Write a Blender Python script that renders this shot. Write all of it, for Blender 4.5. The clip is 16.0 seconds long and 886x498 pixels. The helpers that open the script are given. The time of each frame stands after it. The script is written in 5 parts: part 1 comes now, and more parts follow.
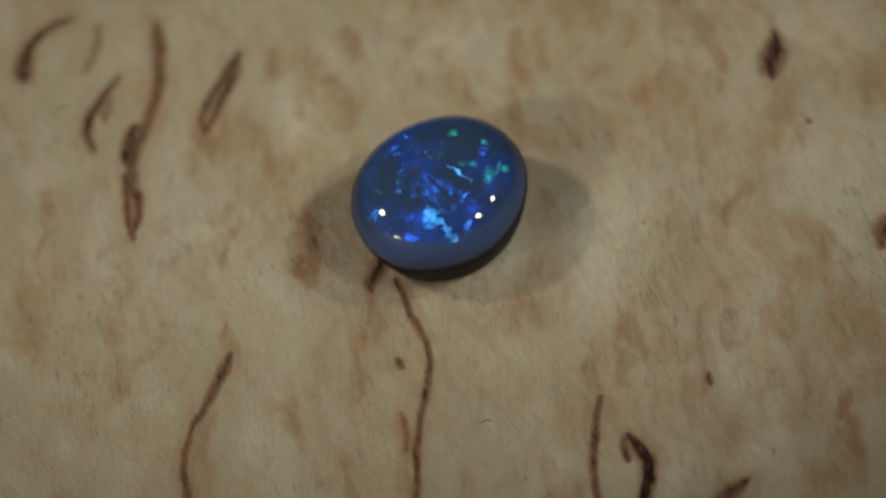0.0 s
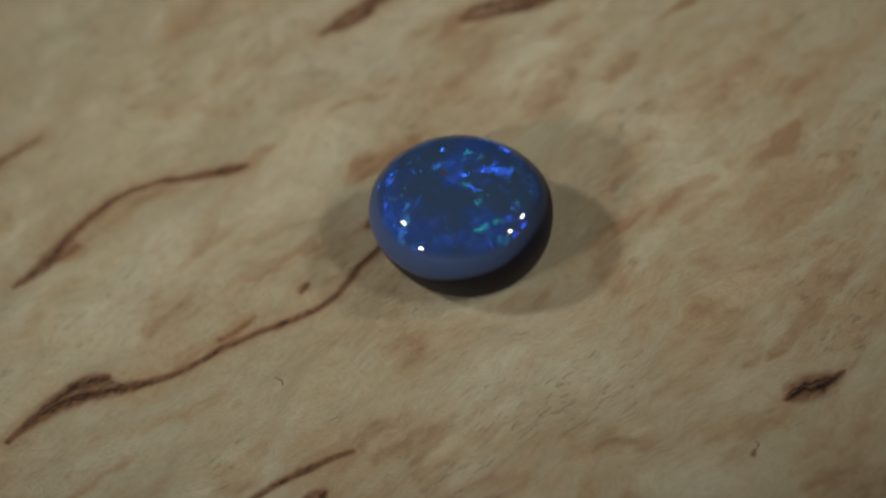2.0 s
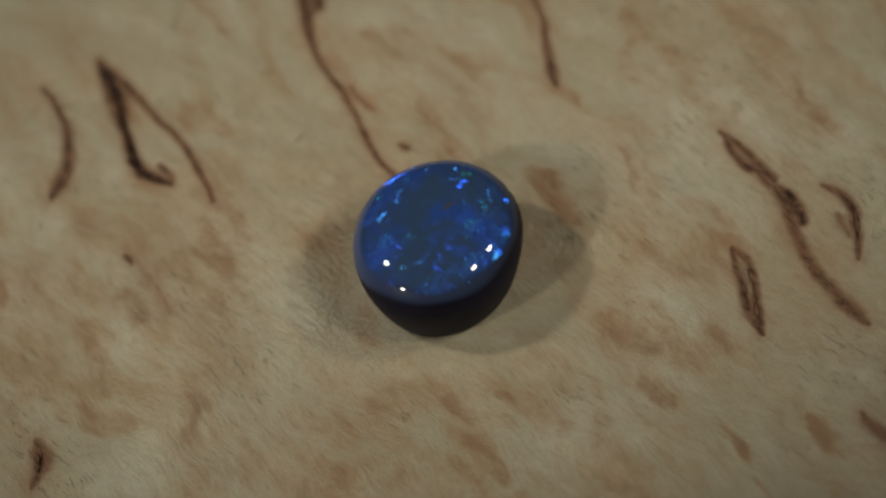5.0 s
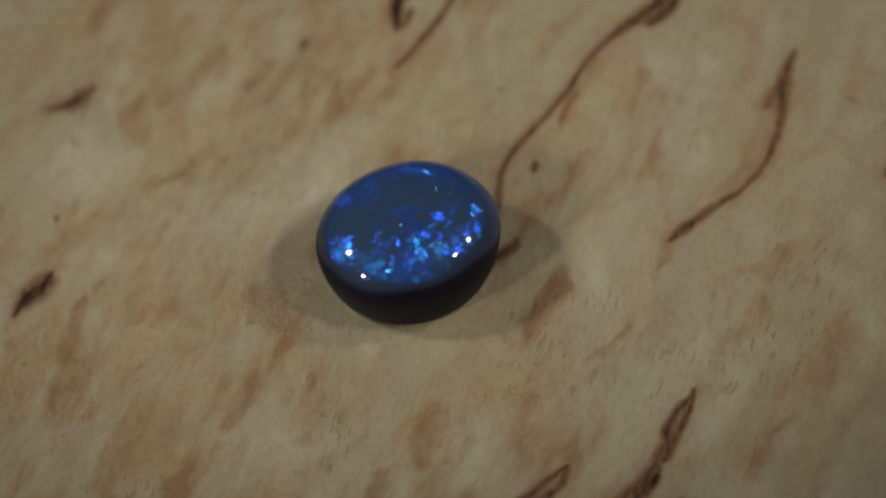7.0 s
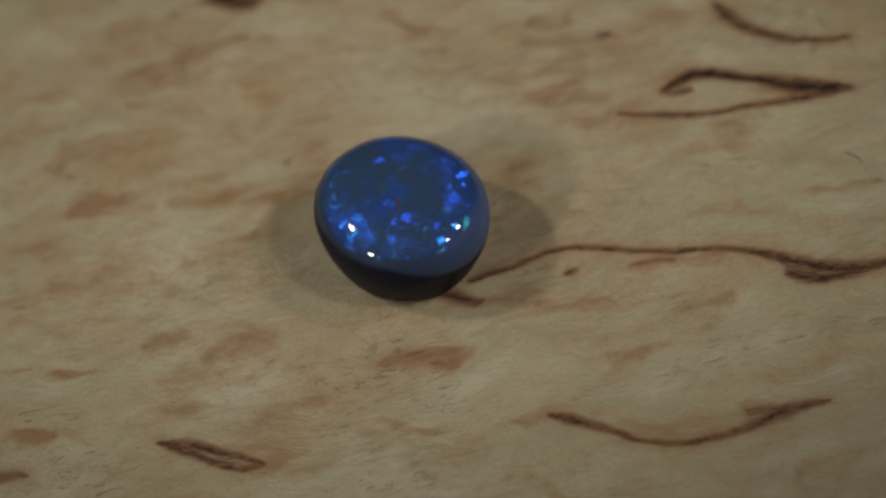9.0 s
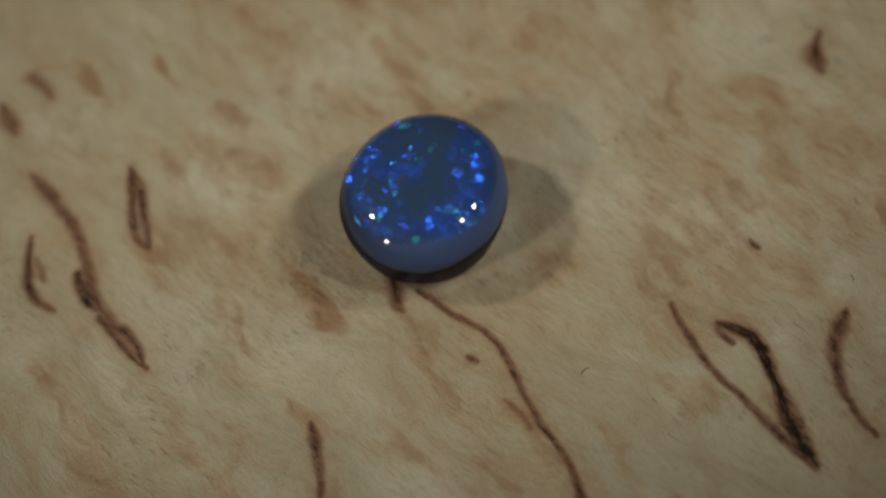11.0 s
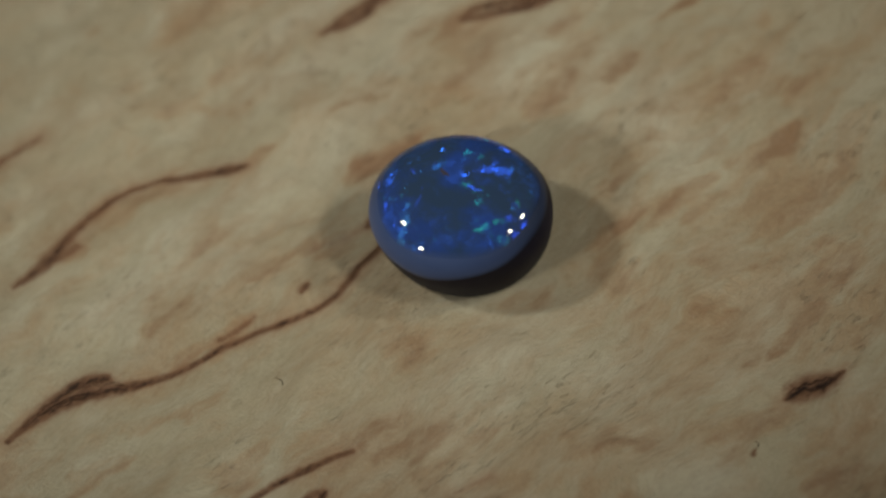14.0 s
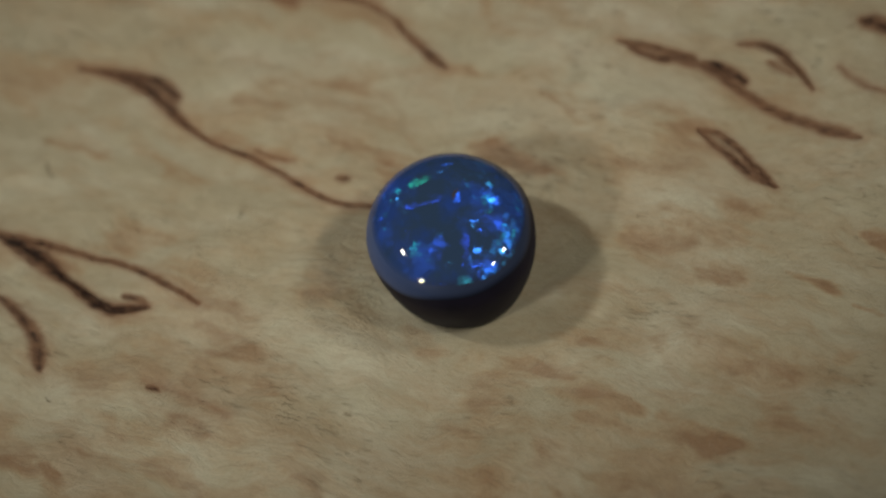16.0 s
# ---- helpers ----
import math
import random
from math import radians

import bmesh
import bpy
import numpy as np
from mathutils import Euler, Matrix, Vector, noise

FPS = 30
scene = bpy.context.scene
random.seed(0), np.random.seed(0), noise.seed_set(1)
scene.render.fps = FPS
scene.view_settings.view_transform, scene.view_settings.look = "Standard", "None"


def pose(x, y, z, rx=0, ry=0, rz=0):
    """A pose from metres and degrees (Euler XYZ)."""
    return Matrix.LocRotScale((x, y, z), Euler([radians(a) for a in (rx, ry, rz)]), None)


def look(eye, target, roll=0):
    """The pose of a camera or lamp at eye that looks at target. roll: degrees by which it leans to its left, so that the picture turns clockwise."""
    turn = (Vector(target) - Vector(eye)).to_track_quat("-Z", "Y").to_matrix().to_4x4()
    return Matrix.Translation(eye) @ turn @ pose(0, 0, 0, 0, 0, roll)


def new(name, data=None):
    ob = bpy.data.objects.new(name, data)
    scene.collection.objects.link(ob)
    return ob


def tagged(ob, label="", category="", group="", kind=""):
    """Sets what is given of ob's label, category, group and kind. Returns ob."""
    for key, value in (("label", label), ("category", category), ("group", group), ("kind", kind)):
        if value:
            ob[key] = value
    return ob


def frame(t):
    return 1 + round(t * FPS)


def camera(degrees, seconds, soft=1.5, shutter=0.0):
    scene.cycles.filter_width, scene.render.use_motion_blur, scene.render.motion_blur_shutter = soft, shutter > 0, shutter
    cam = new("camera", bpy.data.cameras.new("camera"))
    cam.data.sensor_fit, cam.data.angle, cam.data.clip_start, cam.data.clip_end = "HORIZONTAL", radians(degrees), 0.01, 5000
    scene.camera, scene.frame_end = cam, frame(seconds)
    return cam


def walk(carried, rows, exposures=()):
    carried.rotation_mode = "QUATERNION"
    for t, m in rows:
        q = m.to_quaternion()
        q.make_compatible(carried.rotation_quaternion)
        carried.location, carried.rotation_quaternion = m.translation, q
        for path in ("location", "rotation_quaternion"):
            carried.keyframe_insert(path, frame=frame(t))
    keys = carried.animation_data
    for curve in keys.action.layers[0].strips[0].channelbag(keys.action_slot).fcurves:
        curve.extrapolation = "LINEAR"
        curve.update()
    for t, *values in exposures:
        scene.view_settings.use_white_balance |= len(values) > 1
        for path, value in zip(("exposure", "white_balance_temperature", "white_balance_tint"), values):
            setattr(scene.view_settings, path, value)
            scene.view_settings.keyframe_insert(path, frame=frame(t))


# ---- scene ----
cam = camera(14.21, 16.0, soft=2.6)
# The camera stands still; the wooden slab turns clockwise below it, once in twelve seconds.
MM = 0.001
EYE = Vector((0.0, -0.143794, 0.194647))
cam_pose = look(EYE, EYE + Vector((0.001590, 0.594149, -0.804353)), -11.504)
walk(cam, [(0, cam_pose), (16, cam_pose)], exposures=[(0, 0.0), (16, 0.0)])
cam.data.dof.use_dof, cam.data.dof.focus_distance, cam.data.dof.aperture_fstop = True, 0.235, 19.0
TURN, START = -30.0, 1.306
# The slab's top slopes a little against its turning axis.
SLOPE_X, SLOPE_Y = radians(-0.394), radians(0.480)

# ---- light ----
world = bpy.data.worlds.new("dim_room")
scene.world = world
world.use_nodes = True
world.node_tree.nodes["Background"].inputs[0].default_value = (0.5, 0.55, 0.6, 1)
world.node_tree.nodes["Background"].inputs[1].default_value = 0.0


def spot_lamp(azimuth, elevation, watts, distance=0.45):
    a, e = radians(azimuth), radians(elevation)
    aim = Vector((-0.002, 0.012, 0.002))
    eye = aim + distance * Vector((math.cos(a) * math.cos(e), math.sin(a) * math.cos(e), math.sin(e)))
    data = bpy.data.lights.new("spot_lamp", "SPOT")
    data.energy, data.color = watts, (1.0, 0.945, 0.83)
    data.shadow_soft_size, data.spot_size, data.spot_blend = 0.020, radians(14.5), 1.0
    ob = new("spot_lamp", data)
    ob.matrix_world = look(eye, aim)


spot_lamp(163.3, 48, 2.32)
spot_lamp(-147.7, 34, 2.26)
spot_lamp(-6.7, 43, 1.72)
spot_lamp(-31.7, 48, 1.67)


# ---- materials ----
class Nodes:
    """Short hand for building a node tree."""

    def __init__(self, name):
        self.mat = bpy.data.materials.new(name)
        self.mat.use_nodes = True
        self.tree = self.mat.node_tree
        self.out = self.tree.nodes["Principled BSDF"]

    def put(self, socket, value):
        if isinstance(value, bpy.types.NodeSocket):
            self.tree.links.new(value, socket)
        elif isinstance(value, (tuple, list)) and len(value) == 3 and socket.type == "RGBA":
            socket.default_value = (*value, 1)
        else:
            socket.default_value = value

    def add(self, kind, ins=None, out=0, **props):
        node = self.tree.nodes.new(kind)
        for k, v in props.items():
            setattr(node, k, v)
        for k, v in (ins or {}).items():
            self.put(node.inputs[k], v)
        return node.outputs[out]

    def math(self, op, a, b=0.5, clamp=False):
        return self.add("ShaderNodeMath", {0: a, 1: b}, operation=op, use_clamp=clamp)

    def vmath(self, op, a, b=(0, 0, 0)):
        return self.add("ShaderNodeVectorMath", {0: a, 1: b}, operation=op)

    def mix(self, fac, a, b, blend="MIX"):
        node = self.tree.nodes.new("ShaderNodeMix")
        node.data_type, node.blend_type = "RGBA", blend
        self.put(node.inputs[0], fac)
        self.put(node.inputs[6], a)
        self.put(node.inputs[7], b)
        return node.outputs[2]

    def ramp(self, fac, lo, hi, a=0.0, b=1.0):
        return self.add("ShaderNodeMapRange", {0: fac, 1: lo, 2: hi, 3: a, 4: b}, interpolation_type="SMOOTHSTEP")

    def scaled(self, size):
        co = self.add("ShaderNodeTexCoord", out=3)
        return self.add("ShaderNodeMapping", {0: co, 3: size}, vector_type="POINT")

    def noise(self, co, scale=1.0, detail=3.0, rough=0.55, out=0, distortion=0.0):
        return self.add("ShaderNodeTexNoise", {"Vector": co, "Scale": scale, "Detail": detail, "Roughness": rough, "Distortion": distortion}, out=out)

    def attr(self, name):
        return self.add("ShaderNodeAttribute", out=2, attribute_name=name)

    def bump(self, height, strength, distance, normal=None):
        ins = {"Height": height, "Strength": strength, "Distance": distance}
        if normal is not None:
            ins["Normal"] = normal
        return self.add("ShaderNodeBump", ins)

    def surface(self, **ins):
        for k, v in ins.items():
            self.put(self.out.inputs[k.replace("_", " ")], v)
        return self.mat


SILK = 0.048


def burl_wood():
    n = Nodes("figured_birch")
    vein, bark, halo, fig, light = (n.attr(name) for name in ("vein", "bark", "halo", "figure", "pale"))
    # the grain wanders, so its coordinates do too
    still = n.scaled((1, 1, 1))
    sway = n.vmath("SUBTRACT", n.noise(still, 75, 3, 0.55, out=1), (0.5, 0.5, 0.5))
    ripple = n.vmath("SUBTRACT", n.noise(still, 330, 3, 0.6, out=1), (0.5, 0.5, 0.5))
    grain = n.vmath("ADD", still, n.vmath("MULTIPLY", sway, (0.0075, 0.003, 0.0)))
    grain = n.vmath("ADD", grain, n.vmath("MULTIPLY", ripple, (0.0007, 0.0006, 0.0)))
    broad = n.noise(n.vmath("MULTIPLY", grain, (170, 75, 150)), 1.0, 4, 0.6)
    streaky = n.noise(n.vmath("MULTIPLY", grain, (480, 120, 300)), 1.0, 5, 0.65)
    mottle = n.noise(n.vmath("MULTIPLY", grain, (900, 480, 500)), 1.0, 5, 0.68)
    fibre = n.noise(n.vmath("MULTIPLY", grain, (4300, 1150, 2000)), 1.0, 4, 0.68)
    fine = n.noise(n.vmath("MULTIPLY", grain, (9000, 5200, 4000)), 1.0, 3, 0.65)
    calm = n.vmath("ADD", still, n.vmath("MULTIPLY", sway, (0.0030, 0.001, 0.0)))
    pores = n.ramp(n.noise(n.vmath("MULTIPLY", calm, (4600, 850, 3000)), 1.0, 2, 0.5), 0.60, 0.69)
    pore_zone = n.ramp(n.noise(still, 95, 3, 0.6), 0.49, 0.60)
    pores = n.math("MULTIPLY", pores, pore_zone)
    dips = n.noise(n.vmath("MULTIPLY", grain, (1500, 800, 800)), 1.0, 3, 0.6)
    f = n.math("MULTIPLY", fig, n.ramp(streaky, 0.30, 0.68, 0.40, 1.35))
    f = n.math("ADD", f, n.ramp(streaky, 0.40, 0.72, -0.04, 0.20))
    f = n.math("ADD", f, n.ramp(broad, 0.34, 0.72, -0.06, 0.30))
    f = n.math("ADD", f, n.ramp(mottle, 0.38, 0.70, -0.06, 0.12), clamp=True)
    col = n.mix(n.ramp(f, -0.05, 0.50), (0.442, 0.392, 0.264), (0.402, 0.288, 0.166))
    col = n.mix(n.ramp(f, 0.38, 1.0), col, (0.305, 0.178, 0.090))
    warm = n.ramp(n.noise(n.vmath("MULTIPLY", grain, (90, 50, 80)), 1.0, 4, 0.6), 0.46, 0.66, 0.0, 0.34)
    col = n.mix(warm, col, (0.415, 0.302, 0.176))
    spread = n.ramp(n.noise(n.vmath("MULTIPLY", grain, (270, 110, 200)), 1.2, 5, 0.65), 0.43, 0.72, 0.0, 0.40)
    spread = n.math("ADD", spread, n.math("MULTIPLY", light, n.ramp(streaky, 0.3, 0.7, 0.55, 1.1)), clamp=True)
    col = n.mix(n.math("MULTIPLY", spread, n.math("MULTIPLY", n.math("SUBTRACT", 1.0, f, clamp=True), 0.9)), col, (0.620, 0.602, 0.475))
    col = n.mix(n.ramp(fibre, 0.42, 0.72, 0.0, 0.30), col, (0.27, 0.195, 0.115))
    col = n.mix(n.ramp(fine, 0.48, 0.75, 0.0, 0.20), col, (0.62, 0.57, 0.45))
    col = n.mix(n.math("MULTIPLY", halo, n.ramp(mottle, 0.3, 0.6, 0.55, 1.0)), col, (0.315, 0.160, 0.080))
    rough = n.noise(n.scaled((3000, 1200, 2000)), 1.0, 4, 0.65)
    along = n.noise(n.scaled((300, 300, 300)), 1.0, 3, 0.6)
    stain = n.ramp(n.math("ADD", vein, n.ramp(rough, 0.3, 0.7, -0.10, 0.10)), 0.05, 0.75, 0.0, 0.85)
    col = n.mix(stain, col, (0.205, 0.098, 0.050))
    deep = n.math("ADD", bark, n.ramp(rough, 0.3, 0.7, -0.26, 0.20))
    deep = n.math("ADD", deep, n.ramp(along, 0.35, 0.65, -0.08, 0.08))
    core = n.ramp(deep, 0.46, 1.08)
    col = n.mix(core, col, n.mix(n.ramp(deep, 0.75, 1.05), (0.095, 0.044, 0.025), (0.022, 0.012, 0.009)))
    col = n.mix(n.math("MULTIPLY", pores, 0.30), col, (0.17, 0.110, 0.055))
    height = n.math("ADD", n.math("MULTIPLY", fibre, 0.9), n.math("MULTIPLY", fine, 0.9))
    height = n.math("SUBTRACT", height, n.math("MULTIPLY", pores, 0.9))
    height = n.math("ADD", height, n.math("MULTIPLY", dips, 0.45))
    # torn grain stands up in patches
    torn = n.math("MULTIPLY", n.ramp(n.noise(still, 70, 3, 0.6), 0.47, 0.62), n.noise(n.vmath("MULTIPLY", calm, (2300, 420, 1500)), 1.0, 3, 0.62))
    height = n.math("ADD", height, n.math("MULTIPLY", torn, 1.7))
    crumbs = n.noise(n.scaled((5200, 2600, 3000)), 1.0, 4, 0.7)
    height = n.math("SUBTRACT", height, n.math("MULTIPLY", core, n.math("MULTIPLY", crumbs, 2.2)))
    wood = n.surface(Base_Color=col, Roughness=n.ramp(fibre, 0.3, 0.7, 0.5, 0.68), Specular_IOR_Level=0.3, Normal=n.bump(height, 0.8, 0.00018))
    # the fibres rise out of the face on a slant that wanders, so their silky sheen comes and goes as the board turns
    slant = n.vmath("SUBTRACT", n.noise(n.vmath("MULTIPLY", grain, (140, 70, 100)), 1.0, 4, 0.6, out=1), (0.5, 0.5, 0.5))
    slant = n.vmath("ADD", n.vmath("MULTIPLY", slant, (1.5, 1.5, 0.0)), (0.17, -0.29, 1.0))
    slant = n.vmath("ADD", slant, n.vmath("MULTIPLY", n.vmath("SUBTRACT", n.noise(n.vmath("MULTIPLY", grain, (3000, 800, 1500)), 1.0, 3, 0.6, out=1), (0.5, 0.5, 0.5)), (0.8, 0.5, 0.0)))
    tilt = n.add("ShaderNodeVectorTransform", {0: n.vmath("NORMALIZE", slant)}, vector_type="NORMAL", convert_from="OBJECT", convert_to="WORLD")
    silk = n.math("MULTIPLY", n.math("SUBTRACT", 1.0, n.math("MAXIMUM", core, stain)), SILK)
    sheen = n.add("ShaderNodeBsdfGlossy", {"Color": n.mix(silk, (0, 0, 0), (0.88, 1.0, 0.84)), "Roughness": 0.5, "Normal": tilt})
    n.put(n.tree.nodes["Material Output"].inputs["Surface"], n.add("ShaderNodeAddShader", {0: n.out.outputs[0], 1: sheen}))
    return wood


PLATES = 0.085


def opal_play():
    n = Nodes("opal_colour_play")
    co = n.scaled((1, 1, 1))
    drift = n.vmath("SUBTRACT", n.noise(co, 900, 6, 0.75, out=1), (0.5, 0.5, 0.5))
    warp = n.vmath("ADD", co, n.vmath("MULTIPLY", drift, (0.0016, 0.0016, 0.0016)))
    plates = n.tree.nodes.new("ShaderNodeTexVoronoi")
    n.put(plates.inputs["Vector"], n.vmath("MULTIPLY", warp, (0.8, 1, 0.6)))
    n.put(plates.inputs["Scale"], 620.0)
    flakes = n.tree.nodes.new("ShaderNodeTexVoronoi")
    n.put(flakes.inputs["Vector"], n.vmath("MULTIPLY", warp, (1, 0.55, 0.5)))
    n.put(flakes.inputs["Scale"], 2600.0)
    half = (0.5, 0.5, 0.5)
    feather = n.vmath("SUBTRACT", n.noise(n.vmath("MULTIPLY", warp, (1, 0.5, 1)), 2600, 5, 0.7, out=1), half)
    lean = n.vmath("MULTIPLY", feather, (1.1, 1.1, 1.1))
    lean = n.vmath("ADD", lean, n.vmath("MULTIPLY", n.vmath("SUBTRACT", plates.outputs["Color"], half), (1.45, 1.45, 1.0)))
    lean = n.vmath("ADD", lean, n.vmath("MULTIPLY", n.vmath("SUBTRACT", flakes.outputs["Color"], half), (0.38, 0.38, 0.38)))
    big = n.tree.nodes.new("ShaderNodeSeparateColor")
    n.put(big.inputs[0], plates.outputs["Color"])
    small = n.tree.nodes.new("ShaderNodeSeparateColor")
    n.put(small.inputs[0], flakes.outputs["Color"])
    hue = n.math("ADD", n.math("MULTIPLY", big.outputs[0], 0.7), n.math("MULTIPLY", n.noise(warp, 1500, 3), 0.3))
    col = n.mix(n.ramp(hue, 0.2, 0.5), (0.014, 0.055, 0.90), (0.010, 0.25, 1.0))
    col = n.mix(n.ramp(hue, 0.55, 0.72), col, (0.004, 0.34, 0.30))
    # the colour lies in patches, more of them towards the rim
    rim = n.ramp(n.add("ShaderNodeVectorMath", {0: n.vmath("MULTIPLY", co, (1, 1, 0))}, out=1, operation="LENGTH"), 0.0012, 0.0050, -0.06, 0.055)
    where = n.math("ADD", n.noise(co, 340, 4, 0.62, distortion=0.4), rim)
    # one side of the stone is livelier than the other
    side = n.add("ShaderNodeVectorMath", {0: co, 1: (-0.64, 0.77, 0.0)}, out=1, operation="DOT_PRODUCT")
    where = n.math("ADD", where, n.ramp(side, -0.005, 0.005, -0.055, 0.05))
    patch = n.ramp(where, 0.51, 0.66)
    glow = n.ramp(n.noise(n.vmath("ADD", co, (0.03, 0.01, 0.02)), 260, 3, 0.6), 0.45, 0.70)
    lively = n.ramp(small.outputs[1], 0.25, 0.60, 0.25, 1.0)
    edge, milk = n.attr("edge"), n.attr("milk")
    bare = n.math("SUBTRACT", 1.0, n.math("MULTIPLY", edge, 0.85))
    amount = n.math("MULTIPLY", n.math("MULTIPLY", lively, patch), bare)
    def turned(v):
        return n.add("ShaderNodeVectorTransform", {0: v}, vector_type="VECTOR", convert_from="OBJECT", convert_to="WORLD")

    normal = n.vmath("NORMALIZE", n.vmath("ADD", n.add("ShaderNodeNewGeometry", out=1), turned(lean)))
    body = n.mix(glow, (0.031, 0.060, 0.122), (0.022, 0.054, 0.200))
    body = n.mix(edge, body, n.mix(milk, SLATE, MILK))
    stone = n.surface(Base_Color=body, Roughness=0.5, Specular_IOR_Level=0.03, Coat_Weight=0.9, Coat_Roughness=0.03, Coat_IOR=1.44)
    # light sent back by the thin layers inside adds to that of the body
    sharp = n.add("ShaderNodeBsdfGlossy", {"Color": n.mix(n.math("MULTIPLY", amount, 0.22), (0, 0, 0), col), "Roughness": 0.30, "Normal": normal})
    veil = n.math("MULTIPLY", n.math("MAXIMUM", glow, patch), bare)
    soft = n.add("ShaderNodeBsdfGlossy", {"Color": n.mix(veil, (0, 0, 0), (0.006, 0.026, 0.18)), "Roughness": 0.55, "Normal": normal})
    shine = n.add("ShaderNodeAddShader", {0: sharp, 1: soft})
    # silica plates, each with a tilt and a tint of its own, flash when they turn to a lamp
    crack = n.ramp(n.noise(n.vmath("MULTIPLY", warp, (1, 0.6, 1)), 3200, 3, 0.6), 0.34, 0.62, 0.30, 1.25)
    for layer in ("first", "second"):
        tint, spark = n.attr(layer + "_tint"), n.attr(layer + "_spark")
        shade = n.mix(n.ramp(tint, 0.0, 0.30), (0.010, 0.036, 0.50), (0.016, 0.110, 0.90))
        shade = n.mix(n.ramp(tint, 0.30, 0.60), shade, (0.060, 0.420, 1.0))
        shade = n.mix(n.ramp(tint, 0.66, 0.86), shade, (0.005, 0.150, 0.115))
        power = n.math("MULTIPLY", n.math("MULTIPLY", spark, crack), n.ramp(small.outputs[2], 0.15, 0.5, 0.35, PLATES))
        face = n.add("ShaderNodeAttribute", out=1, attribute_name=layer + "_face")
        face = n.vmath("ADD", face, n.vmath("MULTIPLY", n.vmath("SUBTRACT", flakes.outputs["Color"], half), (0.09, 0.09, 0.0)))
        flash = n.add("ShaderNodeBsdfGlossy", {"Color": n.mix(power, (0, 0, 0), shade), "Roughness": 0.27, "Normal": n.vmath("NORMALIZE", turned(face))}, distribution="BECKMANN")
        shine = n.add("ShaderNodeAddShader", {0: shine, 1: flash})
    both = n.add("ShaderNodeAddShader", {0: n.out.outputs[0], 1: shine})
    n.put(n.tree.nodes["Material Output"].inputs["Surface"], both)
    return stone


MILK, SLATE = (0.058, 0.094, 0.225), (0.028, 0.042, 0.088)


def milky_potch():
    n = Nodes("milky_blue_potch")
    co = n.scaled((1, 1, 1))
    col = n.mix(n.noise(co, 450, 4, 0.6), n.mix(n.attr("milk"), SLATE, MILK), n.mix(n.attr("milk"), (0.034, 0.046, 0.088), (0.070, 0.108, 0.245)))
    col = n.mix(n.attr("edge"), col, (0.006, 0.006, 0.010))
    return n.surface(Base_Color=col, Roughness=0.4, Specular_IOR_Level=0.1, Coat_Weight=0.25, Coat_Roughness=0.06, Coat_IOR=1.44)


def black_potch():
    n = Nodes("black_potch")
    co = n.scaled((1, 1, 1))
    col = n.mix(n.noise(co, 700, 4, 0.6), (0.007, 0.007, 0.014), (0.016, 0.014, 0.030))
    return n.surface(Base_Color=col, Roughness=0.6, Specular_IOR_Level=0.05, Coat_Weight=0.16, Coat_Roughness=0.14, Coat_IOR=1.44, Normal=n.bump(n.noise(co, 2200, 3, 0.6), 0.3, 0.00008))


def plain_paint(name, colour):
    n = Nodes(name)
    col = n.mix(n.noise(n.scaled((1, 1, 1)), 6, 4, 0.6), colour, tuple(0.9 * c for c in colour))
    return n.surface(Base_Color=col, Roughness=0.8, Normal=n.bump(n.noise(n.scaled((1, 1, 1)), 180, 3), 0.2, 0.001))


def rusty_fleck():
    n = Nodes("rusty_fleck")
    col = n.mix(n.noise(n.scaled((1, 1, 1)), 2500, 3), (0.045, 0.055, 0.085), (0.080, 0.062, 0.066))
    return n.surface(Base_Color=col, Roughness=0.3, Specular_IOR_Level=0.1, Coat_Weight=0.9, Coat_Roughness=0.03, Coat_IOR=1.44)


def crumbly_bark():
    n = Nodes("crumbly_bark")
    crumb = n.noise(n.scaled((3500, 2200, 3000)), 1.0, 4, 0.65)
    col = n.mix(n.ramp(crumb, 0.35, 0.7), (0.022, 0.012, 0.009), (0.085, 0.040, 0.022))
    return n.surface(Base_Color=col, Roughness=0.8, Specular_IOR_Level=0.2, Normal=n.bump(crumb, 0.6, 0.0001))


BARK = crumbly_bark()
WOOD, PLAY, MILKY, BLACK, RUST = burl_wood(), opal_play(), milky_potch(), black_potch(), rusty_fleck()
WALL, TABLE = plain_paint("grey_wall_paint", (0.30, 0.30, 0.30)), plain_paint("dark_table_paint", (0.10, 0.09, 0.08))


# ---- setting ----
def slab(name, size, centre, material, kind="structure", label="", category=""):
    bm = bmesh.new()
    bmesh.ops.create_cube(bm, size=1.0, matrix=Matrix.Translation(centre) @ Matrix.Diagonal((*size, 1)))
    mesh = bpy.data.meshes.new(name)
    bm.to_mesh(mesh)
    bm.free()
    mesh.materials.append(material)
    return tagged(new(name, mesh), label, category, "", kind)


THICK = 0.012
slab("table_top", (1.3, 1.3, 0.03), (0, 0, -THICK - 0.0165), TABLE, label="plain dark table top under the wooden board", category="table")
# Unseen plain ceiling and walls, added only to close the space.
slab("ceiling", (1.3, 1.3, 0.03), (0, 0, 0.80), WALL, label="unseen plain grey ceiling closing the space above the table", category="ceiling")
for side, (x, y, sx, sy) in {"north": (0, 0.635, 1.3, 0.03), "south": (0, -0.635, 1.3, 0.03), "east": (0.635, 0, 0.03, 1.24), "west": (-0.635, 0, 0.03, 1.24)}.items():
    slab("wall_" + side, (sx, sy, 0.798), (x, y, 0.3855), WALL, label="unseen plain grey wall closing the space beside the table", category="wall")


# ---- the wooden slab ----
LATTICE = {}


